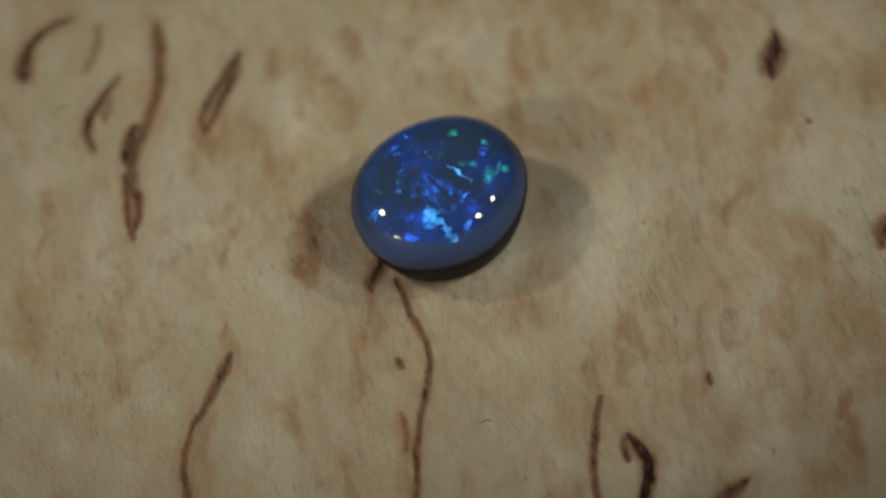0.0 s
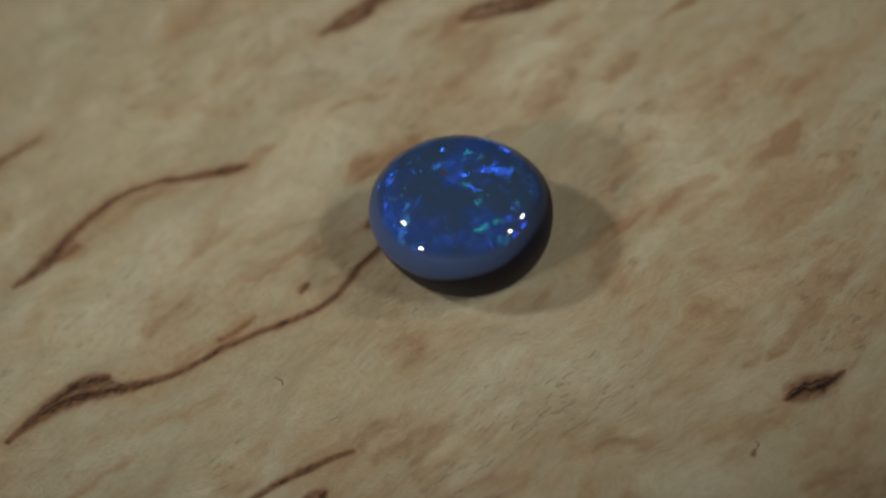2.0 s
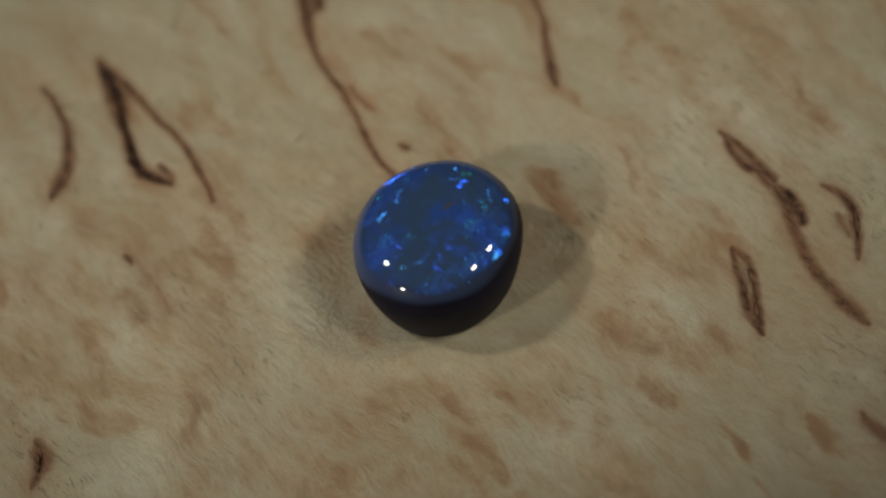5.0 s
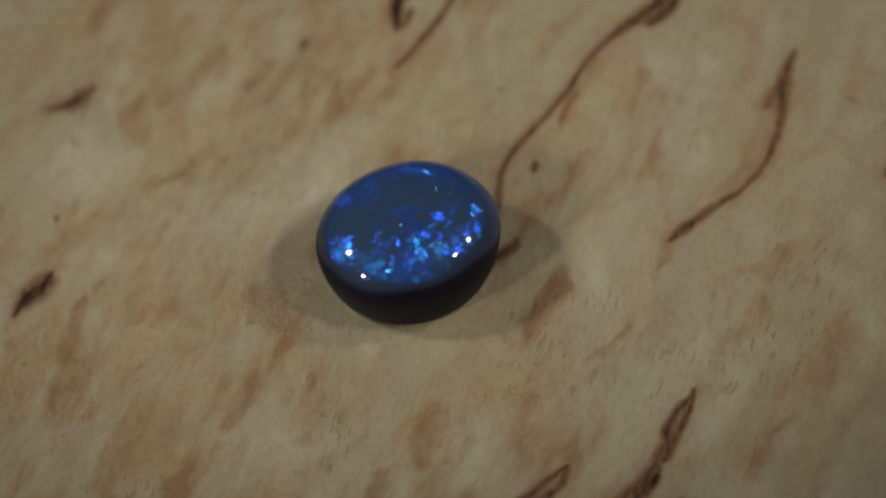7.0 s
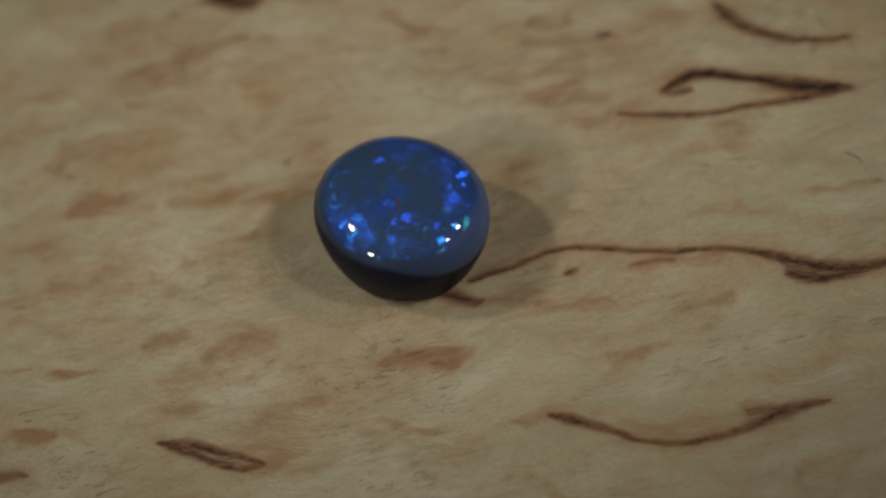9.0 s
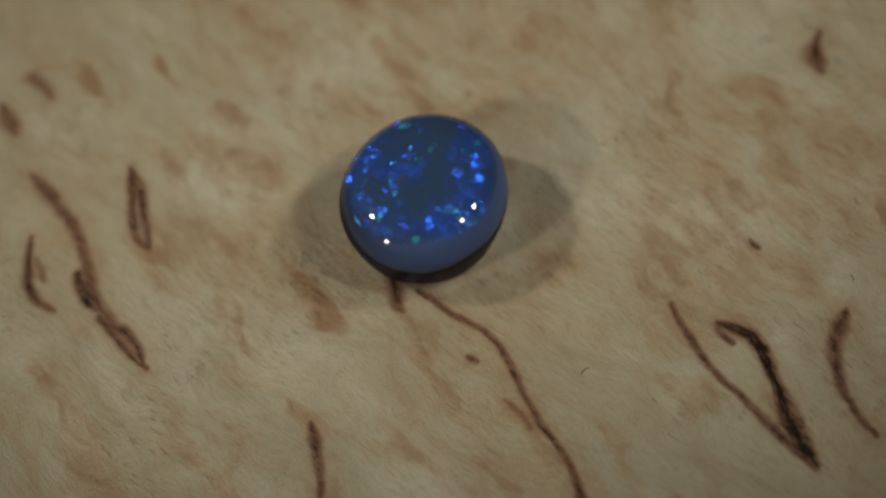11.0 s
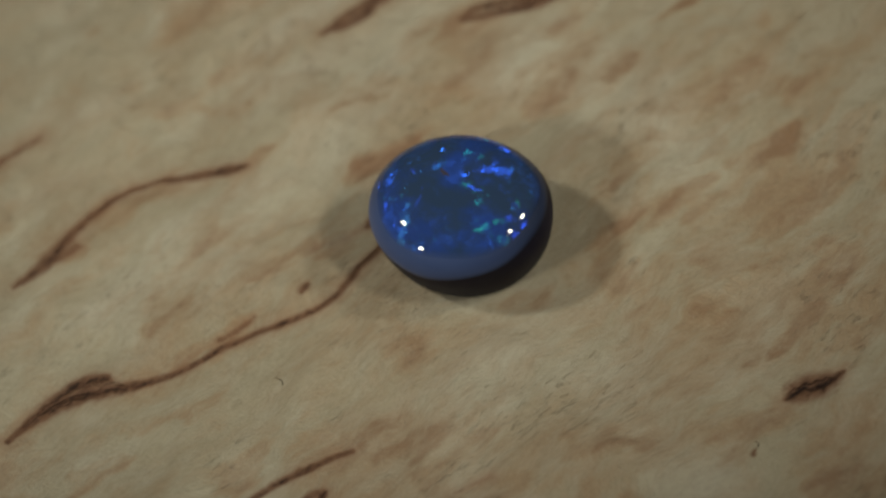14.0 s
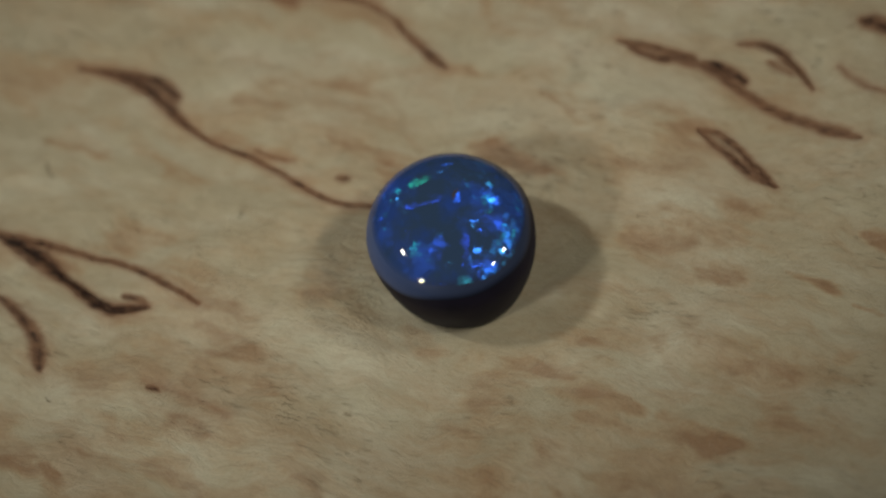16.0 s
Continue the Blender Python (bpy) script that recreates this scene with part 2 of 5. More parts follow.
def value_noise(x, y, seed):
    """Smooth random values between -1 and 1 on a unit lattice."""
    if seed not in LATTICE:
        LATTICE[seed] = np.random.RandomState(seed).uniform(-1, 1, (256, 256))
    table = LATTICE[seed]
    i, j = np.floor(x).astype(int), np.floor(y).astype(int)
    u, v = x - i, y - j
    u, v = u * u * (3 - 2 * u), v * v * (3 - 2 * v)
    a, b = table[i % 256, j % 256], table[(i + 1) % 256, j % 256]
    c, d = table[i % 256, (j + 1) % 256], table[(i + 1) % 256, (j + 1) % 256]
    return (a * (1 - u) + b * u) * (1 - v) + (c * (1 - u) + d * u) * v


def smooth_line(points, steps=14):
    """A Catmull-Rom line through a few points."""
    p = np.array(points, float)
    p = np.vstack([2 * p[0] - p[1], p, 2 * p[-1] - p[-2]])
    out = []
    for k in range(1, len(p) - 2):
        for s in np.linspace(0, 1, steps, endpoint=False):
            a, b, c, d = p[k - 1 : k + 3]
            out.append(0.5 * (2 * b + (c - a) * s + (2 * a - 5 * b + 4 * c - d) * s * s + (3 * b - a - 3 * c + d) * s**3))
    out.append(p[-2])
    return np.array(out)


class Figure:
    """Brown figure of the wood, in millimetres from the slab's turning point."""

    def __init__(self, xs, ys):
        self.x, self.y = np.meshgrid(xs, ys, indexing="ij")
        self.wx = self.x + 0.09 * value_noise(self.x * 1.3, self.y * 0.7, 1) + 0.05 * value_noise(self.x * 4.5, self.y * 2.0, 2)
        self.wy = self.y + 0.15 * value_noise(self.x * 1.3, self.y * 0.7, 3)
        self.vein, self.bark, self.halo, self.figure, self.pale = (np.zeros_like(self.x) for _ in range(5))

    def near(self, points, reach):
        lo, hi = points[:, :2].min(0) - reach, points[:, :2].max(0) + reach
        return np.nonzero((self.x > lo[0]) & (self.x < hi[0]) & (self.y > lo[1]) & (self.y < hi[1]))

    def streak(self, points, dark=1.0, spread=0.9, strength=0.55):
        """points: x, y and half width; a dark line of bark with a brown border."""
        line = smooth_line(points)
        at = self.near(line, 2 * spread + 2)
        if not len(at[0]):
            return
        x, y = self.wx[at], self.wy[at]
        core, wide = np.full(x.shape, 9.0), np.full(x.shape, 9.0)
        for px, py, w in line:
            d = np.hypot(x - px, y - py)
            w = max(1.2 * w, 0.07)
            core, wide = np.minimum(core, d / w), np.minimum(wide, d / (w + 1.7 * spread))
        v = np.clip(1.08 - 0.50 * core, 0, 1)
        self.vein[at] = np.maximum(self.vein[at], v * min(1.0, 0.12 + 1.1 * dark))
        self.bark[at] = np.maximum(self.bark[at], v * dark)
        self.halo[at] = np.maximum(self.halo[at], 1.35 * strength * np.clip(1 - wide, 0, 1) ** 1.6)

    def fleck(self, points, strength=0.5, pale=False):
        """A soft brown or pale fleck along a few points of x, y and half width, frayed along the grain."""
        line = smooth_line(points, 8) if len(points) > 1 else np.array(points, float)
        at = self.near(line, 3.0 * line[:, 2].max() + 1.5)
        if not len(at[0]):
            return
        x, y = self.x[at], self.y[at]
        gx = x + 0.35 * value_noise(x * 0.6, y * 0.25, 5) + 0.20 * value_noise(x * 2.1, y * 0.6, 6) + 0.08 * value_noise(x * 6.0, y * 1.8, 13)
        gy = y + 0.9 * value_noise(x * 0.8, y * 0.4, 7) + 0.35 * value_noise(x * 3.0, y * 0.9, 14)
        r = np.full(x.shape, 9.0)
        for px, py, w in line:
            r = np.minimum(r, np.hypot((gx - px) / w, (gy - py) / (1.25 * w)))
        r = r * (1 + 0.30 * value_noise(gx * 1.3, gy * 0.5, 11) + 0.15 * value_noise(gx * 3.5, gy * 1.2, 12))
        k = np.clip((1.85 - r) / (1.9 if pale else 1.45), 0, 1)
        field = self.pale if pale else self.figure
        field[at] = np.maximum(field[at], strength * k * k * (3 - 2 * k))


def draw_figure(f):
    f.streak([(-7.0, -22.7, 0.31), (-5.2, -19.5, 0.19), (-4.3, -15.3, 0.17), (-3.0, -11.4, 0.17), (-2.1, -8.1, 0.17), (-2.7, -4.6, 0.17), (-3.1, -1.7, 0.15)], 0.85, 0.7, 0.45)
    f.streak([(-8.9, -30.5, 0.12), (-9.0, -28.5, 0.27), (-9.1, -26.9, 0.35), (-9.2, -25.2, 0.31), (-8.8, -23.8, 0.31), (-8.2, -22.8, 0.27), (-7.7, -22.6, 0.12)], 0.8, 0.8, 0.5)
    f.streak([(-8.8, -30.5, 0.12), (-8.9, -28.3, 0.27), (-8.6, -26.1, 0.35), (-8.0, -24.6, 0.27), (-7.1, -22.9, 0.31), (-6.5, -22.1, 0.19)], 0.9, 0.8, 0.5)
    f.streak([(-9.1, -27.1, 0.38), (-8.7, -25.1, 0.58), (-7.7, -22.9, 0.38)], 0.45, 0.6, 0.4)
    f.streak([(-5.0, -15.4, 0.12), (-4.8, -13.9, 0.15), (-4.8, -12.3, 0.08)], 0.45, 0.5, 0.3)
    f.streak([(-15.2, -4.6, 0.15), (-16.2, -6.6, 0.27), (-18.7, -10.3, 0.15), (-19.6, -13.6, 0.15), (-19.4, -16.9, 0.23), (-18.8, -19.6, 0.35), (-18.7, -22.6, 0.12)], 0.8, 0.8, 0.45)
    f.streak([(6.1, -30.5, 0.19), (6.2, -27.4, 0.27), (6.4, -23.6, 0.19), (6.6, -19.7, 0.17), (7.3, -17.1, 0.19), (8.2, -14.5, 0.12)], 0.8, 0.6, 0.45)
    f.streak([(6.3, -30.5, 0.15), (6.7, -28.6, 0.42), (7.6, -26.4, 0.46), (8.9, -23.9, 0.27), (10.1, -20.6, 0.35), (9.8, -19.0, 0.38), (9.3, -18.0, 0.23)], 1, 0.8, 0.5)
    f.streak([(6.8, -27.8, 0.35), (7.3, -26.0, 0.30), (7.6, -24.4, 0.15)], 0.22, 0.7, 0.4)
    f.streak([(-20.3, 6.6, 0.12), (-19.7, 8.3, 0.21), (-19.5, 9.6, 0.25), (-19.8, 11.2, 0.25), (-20.0, 12.3, 0.21)], 0.9, 0.6, 0.45)
    f.streak([(-20.3, 6.6, 0.12), (-20.4, 7.8, 0.16), (-20.3, 9.4, 0.21), (-20.1, 11.0, 0.21), (-20.0, 12.3, 0.21)], 0.8, 0.5, 0.45)
    f.streak([(-20.0, 8.0, 0.25), (-19.9, 9.8, 0.33), (-20.0, 11.4, 0.21)], 0.35, 0.5, 0.4)
    f.streak([(-20.0, 13.6, 0.21), (-19.4, 15.1, 0.33), (-18.8, 16.2, 0.29)], 0.9, 0.5, 0.4)
    f.streak([(9.5, -18.1, 0.16), (9.1, -18.3, 0.21), (8.9, -19.0, 0.21), (8.9, -19.8, 0.12)], 0.85, 0.4, 0.35)
    f.streak([(10.0, -19.8, 0.12), (9.9, -19.1, 0.16), (9.7, -18.5, 0.16)], 0.9, 0.3, 0.3)
    f.streak([(9.7, -21.6, 0.12), (10.0, -20.5, 0.16), (10.0, -19.5, 0.12)], 0.95, 0.3, 0.3)
    f.streak([(26.8, 4.2, 0.08), (27.0, 3.9, 0.12)], 0.8, 0.2, 0.2)
    f.streak([(10.5, -31.5, 0.15), (10.9, -29.1, 0.19), (11.7, -27.0, 0.23), (13.4, -24.8, 0.31), (15.4, -23.4, 0.31), (16.1, -23.0, 0.15)], 0.85, 0.8, 0.45)
    f.streak([(15.4, -15.4, 0.08), (15.4, -14.9, 0.19), (15.6, -14.3, 0.08)], 0.9, 0.35, 0.25)
    f.streak([(-4.0, -8.9, 0.08), (-4.2, -8.5, 0.23), (-4.3, -8.0, 0.08)], 0.75, 0.4, 0.25)
    f.streak([(-19.6, 11.2, 0.20), (-19.5, 12.4, 0.24), (-19.5, 13.7, 0.44), (-18.4, 15.5, 0.31), (-16.9, 18.8, 0.31), (-16.3, 21.8, 0.31), (-16.1, 23.8, 0.35), (-16.1, 25.3, 0.12)], 0.75, 0.8, 0.45)
    f.streak([(-14.1, 14.3, 0.12), (-14.0, 15.8, 0.23), (-13.1, 17.5, 0.19), (-11.7, 19.3, 0.23), (-10.6, 20.8, 0.12)], 0.8, 0.6, 0.4)
    f.streak([(-14.0, 14.4, 0.12), (-13.0, 15.9, 0.19), (-12.0, 17.6, 0.23), (-11.4, 18.8, 0.31), (-10.7, 20.6, 0.15)], 0.8, 0.6, 0.4)
    f.streak([(-13.6, 15.3, 0.31), (-12.7, 17.2, 0.40), (-11.4, 19.2, 0.27)], 0.30, 0.6, 0.3)
    f.streak([(-21.9, 14.9, 0.12), (-22.2, 16.4, 0.23), (-21.8, 18.0, 0.31), (-20.6, 19.5, 0.23), (-19.3, 21.1, 0.12)], 0.75, 0.7, 0.4)
    f.streak([(-20.9, 17.4, 0.19), (-20.5, 18.4, 0.31), (-20.1, 19.3, 0.15)], 0.5, 0.6, 0.3)
    f.streak([(-22.1, 27.4, 0.12), (-24.0, 26.7, 0.23), (-25.5, 25.3, 0.31), (-26.0, 23.4, 0.46), (-26.0, 22.5, 0.15)], 0.9, 0.8, 0.45)
    f.streak([(-21.6, 22.3, 0.19), (-20.5, 24.2, 0.23), (-20.2, 25.9, 0.19)], 0.4, 0.8, 0.4)
    f.streak([(25.4, 8.2, 0.12), (25.6, 9.4, 0.54), (26.2, 10.6, 0.58), (26.5, 11.5, 0.31), (26.6, 12.5, 0.08)], 0.95, 0.7, 0.45)
    f.streak([(29.0, -7.7, 0.12), (29.6, -6.2, 0.46), (30.4, -5.5, 0.31), (31.4, -4.8, 0.12)], 0.8, 1, 0.45)
    f.streak([(-3.6, 0.7, 0.27), (-4.2, -0.5, 0.35), (-4.9, -1.7, 0.27), (-4.9, -2.3, 0.12)], 0.8, 0.8, 0.45)
    f.streak([(-5.0, -2.0, 0.31), (-5.4, -4.0, 0.35), (-6.1, -6.0, 0.19)], 0.2, 0.9, 0.3)
    f.streak([(-8.2, 5.0, 0.31), (-8.6, 2.6, 0.46), (-9.1, 0.8, 0.23)], 0.15, 1, 0.4)
    f.streak([(16.2, -9.3, 0.12), (15.5, -12.0, 0.15), (15.2, -14.4, 0.22), (15.0, -15.8, 0.12)], 0.16, 0.6, 0.4)
    f.streak([(-29.0, -21.2, 0.15), (-28.3, -19.3, 0.31), (-28.1, -16.7, 0.19), (-27.7, -13.4, 0.12)], 0.55, 0.8, 0.45)
    f.streak([(-13.8, 31.8, 0.23), (-14.2, 30.5, 0.46), (-14.6, 29.1, 0.19)], 0.6, 0.9, 0.45)
    f.streak([(-10.7, 32.4, 0.38), (-10.6, 31.0, 0.31), (-10.8, 30.0, 0.12)], 0.6, 0.9, 0.45)
    f.streak([(39.3, 0.5, 0.23), (37.7, -2.2, 0.15)], 0.4, 0.9, 0.45)
    f.streak([(-18.8, -22.0, 0.19), (-18.6, -19.3, 0.27), (-18.1, -17.3, 0.12)], 0.55, 0.6, 0.4)
    f.streak([(-18.9, -19.1, 0.19), (-18.6, -18.3, 0.23), (-18.5, -17.4, 0.12)], 0.5, 0.6, 0.35)
    # broad warm zones, then single flecks
    f.fleck([(29.9, -17.3, 4.40), (22.0, -14.0, 3.60)], 0.26)
    f.fleck([(14.2, -14.3, 4.00), (8.3, -16.2, 2.80)], 0.26)
    f.fleck([(23.4, 17.5, 4.00), (15.5, 16.2, 3.60)], 0.26)
    f.fleck([(-7.5, -7.7, 4.40), (-10.0, -13.7, 3.60)], 0.22)
    f.fleck([(4.5, 16.3, 3.60), (-6.0, 17.7, 3.20)], 0.20)
    f.fleck([(-17.8, -15.5, 2.40)], 0.20)
    f.fleck([(16.5, 7.6, 4.80), (21.6, 3.6, 4.40)], 0.24)
    f.fleck([(-11.5, 12.8, 3.60)], 0.24)
    f.fleck([(19.7, -9.1, 3.60), (20.5, -16.7, 3.20)], 0.20)
    f.fleck([(-3.3, 15.7, 2.40)], 0.20)
    f.fleck([(-20.9, 3.9, 3.60)], 0.16)
    f.fleck([(3.6, 19.9, 3.60), (4.3, 25.6, 3.60)], 0.18)
    f.fleck([(14.8, 19.1, 4.40), (15.4, 24.7, 3.60)], 0.20)
    f.fleck([(7.7, 25.6, 3.20), (9.8, 22.1, 2.40)], 0.20)
    f.fleck([(12.3, -9.5, 2.80)], 0.26)
    f.fleck([(16.4, 3.2, 4.40)], 0.16)
    f.fleck([(-8.2, -9.1, 2.40), (-9.3, -16.6, 2.40)], 0.20)
    f.fleck([(-8.0, -8.7, 2.80), (-9.9, -15.8, 2.40)], 0.22)
    f.fleck([(11.6, -10.3, 2.80)], 0.26)
    f.fleck([(32.9, 8.7, 3.60)], 0.26)
    f.fleck([(4.1, 20.2, 4.40), (-5.9, 16.6, 2.80)], 0.16)
    f.fleck([(-14.3, 13.6, 0.86), (-10.8, 12.6, 1.81), (-8.7, 10.5, 0.77)], 0.55)
    f.fleck([(-3.7, 18.0, 0.69), (-4.5, 13.5, 0.95)], 0.45)
    f.fleck([(-1.7, 16.9, 0.52), (-2.9, 13.5, 0.60)], 0.30)
    f.fleck([(9.1, 17.0, 0.52), (8.7, 13.4, 0.77), (7.8, 10.0, 0.69)], 0.65)
    f.fleck([(3.0, 21.1, 0.60), (7.9, 18.7, 0.60)], 0.35)
    f.fleck([(8.6, 8.0, 1.38), (11.2, 7.3, 1.55)], 0.42)
    f.fleck([(16.3, 10.2, 0.95), (15.8, 7.8, 1.12)], 0.50)
    f.fleck([(18.2, 9.7, 0.86), (19.9, 4.6, 1.03)], 0.45)
    f.fleck([(21.7, 14.2, 0.86), (22.2, 11.1, 0.60)], 0.45)
    f.fleck([(26.1, 6.4, 1.29), (24.4, 3.3, 0.69)], 0.45)
    f.fleck([(31.4, 5.9, 0.77)], 0.50)
    f.fleck([(19.9, -2.6, 0.86), (18.4, -3.4, 0.69)], 0.45)
    f.fleck([(19.7, -6.0, 0.69)], 0.40)
    f.fleck([(19.0, -8.9, 0.86), (17.9, -11.9, 0.77)], 0.55)
    f.fleck([(20.0, -16.6, 0.77), (21.2, -16.9, 0.95), (20.0, -18.9, 0.77)], 0.50)
    f.fleck([(15.0, -18.0, 0.56)], 0.40)
    f.fleck([(12.7, -12.6, 0.34), (11.7, -13.9, 0.34)], 0.40)
    f.fleck([(23.0, -21.9, 1.03), (21.5, -24.6, 1.12)], 0.45)
    f.fleck([(-8.3, 4.4, 0.47), (-9.1, 0.7, 0.60)], 0.85)
    f.fleck([(-8.7, -15.1, 0.60), (-9.0, -17.9, 0.60)], 0.60)
    f.fleck([(-12.0, -14.5, 0.52)], 0.50)
    f.fleck([(-4.5, -11.7, 0.39), (-4.8, -14.6, 0.43), (-5.2, -18.5, 0.34)], 0.50)
    f.fleck([(-4.7, -3.9, 0.52), (-5.6, -6.0, 0.52)], 0.40)
    f.fleck([(-27.7, 2.8, 1.03), (-28.6, -0.8, 1.03)], 0.40)
    f.fleck([(-21.1, 6.4, 1.03), (-21.3, 2.0, 0.60)], 0.35)
    f.fleck([(-15.3, 11.9, 1.03)], 0.35)
    f.fleck([(-15.2, -5.8, 0.34), (-15.0, -7.7, 0.34)], 0.45)
    f.fleck([(-3.1, 19.1, 0.86), (-2.9, 18.1, 0.52)], 0.60)
    f.fleck([(3.4, 19.2, 1.20), (3.7, 22.2, 1.29), (4.7, 25.5, 1.03)], 0.50)
    f.fleck([(4.4, 17.8, 0.69)], 0.50)
    f.fleck([(2.0, 29.7, 0.69)], 0.50)
    f.fleck([(4.8, 13.0, 0.69)], 0.45)
    f.fleck([(15.3, 20.9, 0.95), (14.5, 24.9, 1.46)], 0.32)
    f.fleck([(21.4, 8.9, 0.69)], 0.40)
    f.fleck([(3.8, -5.6, 1.12), (5.1, -7.0, 0.95)], 0.50)
    f.fleck([(-3.4, -28.6, 0.52), (-2.1, -26.1, 0.69)], 0.50)
    f.fleck([(-22.5, -1.7, 0.60), (-21.8, 2.7, 0.43)], 0.50)
    f.fleck([(-15.1, 4.7, 0.21), (-12.4, 9.9, 0.30)], 0.40)
    f.fleck([(-18.9, -13.9, 0.69), (-17.8, -10.0, 0.77)], 0.30)
    f.fleck([(-6.0, -17.8, 0.39), (-4.7, -13.2, 0.39)], 0.50)
    f.fleck([(-16.5, -22.5, 0.30), (-15.2, -16.5, 0.30)], 0.22)
    f.fleck([(32.6, -18.7, 0.86), (27.1, -17.7, 1.03), (23.1, -19.7, 0.69)], 0.60)
    f.fleck([(31.6, -14.7, 0.77), (30.2, -13.1, 0.60)], 0.50)
    f.fleck([(21.2, -12.6, 0.86), (22.3, -9.9, 0.77), (23.7, -7.9, 0.86)], 0.55)
    f.fleck([(14.8, -12.2, 0.95), (11.1, -11.1, 1.81), (9.2, -12.9, 1.38)], 0.55)
    f.fleck([(12.5, -9.2, 0.95), (11.8, -6.7, 0.60)], 0.40)
    f.fleck([(18.7, -17.5, 0.86), (15.7, -19.8, 1.03)], 0.50)
    f.fleck([(25.2, -5.9, 0.86), (24.0, -4.2, 0.56)], 0.60)
    f.fleck([(21.5, 1.2, 0.69), (20.7, -1.2, 0.56)], 0.60)
    f.fleck([(4.7, -21.8, 1.03), (3.6, -19.2, 0.69)], 0.45)
    f.fleck([(-0.8, -19.6, 0.95)], 0.40)
    f.fleck([(15.6, 13.8, 0.86), (13.6, 12.7, 0.86)], 0.60)
    f.fleck([(14.6, 17.6, 0.69)], 0.50)
    f.fleck([(25.7, 17.7, 1.38), (22.9, 18.4, 1.81), (19.0, 19.0, 1.03)], 0.60)
    f.fleck([(5.6, 19.1, 0.69), (3.4, 16.3, 0.52)], 0.50)
    f.fleck([(-6.1, 16.4, 0.77), (-5.6, 18.5, 0.86), (-8.3, 19.1, 0.95)], 0.60)
    f.fleck([(-26.5, 4.2, 0.86), (-25.7, 11.7, 0.86)], 0.55)
    f.fleck([(-27.8, 3.1, 0.69)], 0.55)
    f.fleck([(-7.0, -10.0, 0.34), (-6.4, -5.3, 0.47)], 0.70)
    f.fleck([(-11.7, -9.9, 0.43)], 0.35)
    f.fleck([(-18.2, -18.5, 0.86)], 0.60)
    f.fleck([(-23.4, -9.4, 1.03)], 0.25)
    f.fleck([(10.0, 23.3, 0.60), (9.8, 21.3, 0.86), (9.2, 19.2, 0.56)], 0.75)
    f.fleck([(8.5, 14.0, 0.30), (8.4, 11.8, 0.34), (8.0, 10.1, 0.26)], 0.55)
    f.fleck([(20.3, 24.2, 0.52), (19.8, 21.8, 0.60)], 0.55)
    f.fleck([(22.7, 27.0, 0.69)], 0.55)
    f.fleck([(19.0, 4.0, 0.43), (18.7, 2.2, 0.47)], 0.55)
    f.fleck([(18.9, -1.3, 0.69), (18.7, -2.9, 0.86)], 0.40)
    f.fleck([(21.3, -0.5, 0.52)], 0.45)
    f.fleck([(7.0, 27.2, 0.86), (6.1, 25.6, 0.64), (6.1, 24.4, 0.39)], 0.50)
    f.fleck([(6.4, 24.5, 0.21), (5.9, 21.0, 0.21), (4.0, 18.7, 0.21), (3.7, 20.5, 0.21)], 0.35)
    f.fleck([(13.5, 7.0, 0.52), (13.3, 4.4, 0.47)], 0.40)
    f.fleck([(18.5, -8.3, 0.43)], 0.50)
    f.fleck([(13.0, -8.0, 0.69), (11.8, -11.4, 0.86), (9.6, -13.8, 0.39)], 0.55)
    f.fleck([(-6.7, -7.1, 0.56), (-7.4, -9.7, 0.47)], 0.60)
    f.fleck([(-8.8, -16.5, 0.52), (-9.0, -18.4, 0.34)], 0.50)
    f.fleck([(-10.5, -9.8, 0.34)], 0.40)
    f.fleck([(-5.0, 15.9, 0.60), (-6.0, 16.4, 0.86), (-6.2, 14.9, 0.60)], 0.50)
    f.fleck([(-2.1, 30.6, 0.21), (-2.6, 28.4, 0.17)], 0.70)
    f.fleck([(-3.3, 26.7, 0.26), (-3.8, 25.0, 0.30), (-3.9, 23.3, 0.21)], 0.70)
    f.fleck([(-7.5, 30.3, 0.60), (-8.0, 28.8, 0.39)], 0.70)
    f.fleck([(-12.9, 9.8, 0.21), (-14.0, 5.8, 0.21)], 0.40)
    f.fleck([(-15.2, -3.4, 0.43), (-14.9, -6.7, 0.47)], 0.50)
    f.fleck([(-18.8, -17.8, 0.69), (-19.1, -20.7, 0.43)], 0.45)
    f.fleck([(10.7, 23.0, 0.64), (9.4, 20.8, 0.52)], 0.65)
    f.fleck([(15.9, 13.5, 0.64), (14.8, 11.6, 0.34)], 0.50)
    f.fleck([(21.4, -0.0, 0.64), (20.3, -2.0, 0.52)], 0.50)
    f.fleck([(17.3, -3.4, 0.52)], 0.50)
    f.fleck([(34.2, 9.3, 0.95), (32.9, 7.2, 1.03), (31.4, 4.9, 0.64)], 0.60)
    f.fleck([(30.3, 7.6, 0.69)], 0.50)
    f.fleck([(13.1, -8.1, 0.95), (11.0, -10.8, 1.20), (9.5, -13.2, 0.77)], 0.60)
    f.fleck([(-1.5, -20.4, 0.52)], 0.50)
    f.fleck([(-6.7, -8.0, 0.95), (-7.6, -10.3, 0.64)], 0.50)
    f.fleck([(-10.1, -16.7, 0.64)], 0.35)
    f.fleck([(4.2, 19.7, 0.64)], 0.40)
    f.fleck([(6.5, 26.1, 0.69)], 0.60)
    f.fleck([(-2.8, 18.4, 0.52)], 0.50)
    f.fleck([(-5.5, 17.3, 0.52), (-7.2, 14.8, 0.60)], 0.50)
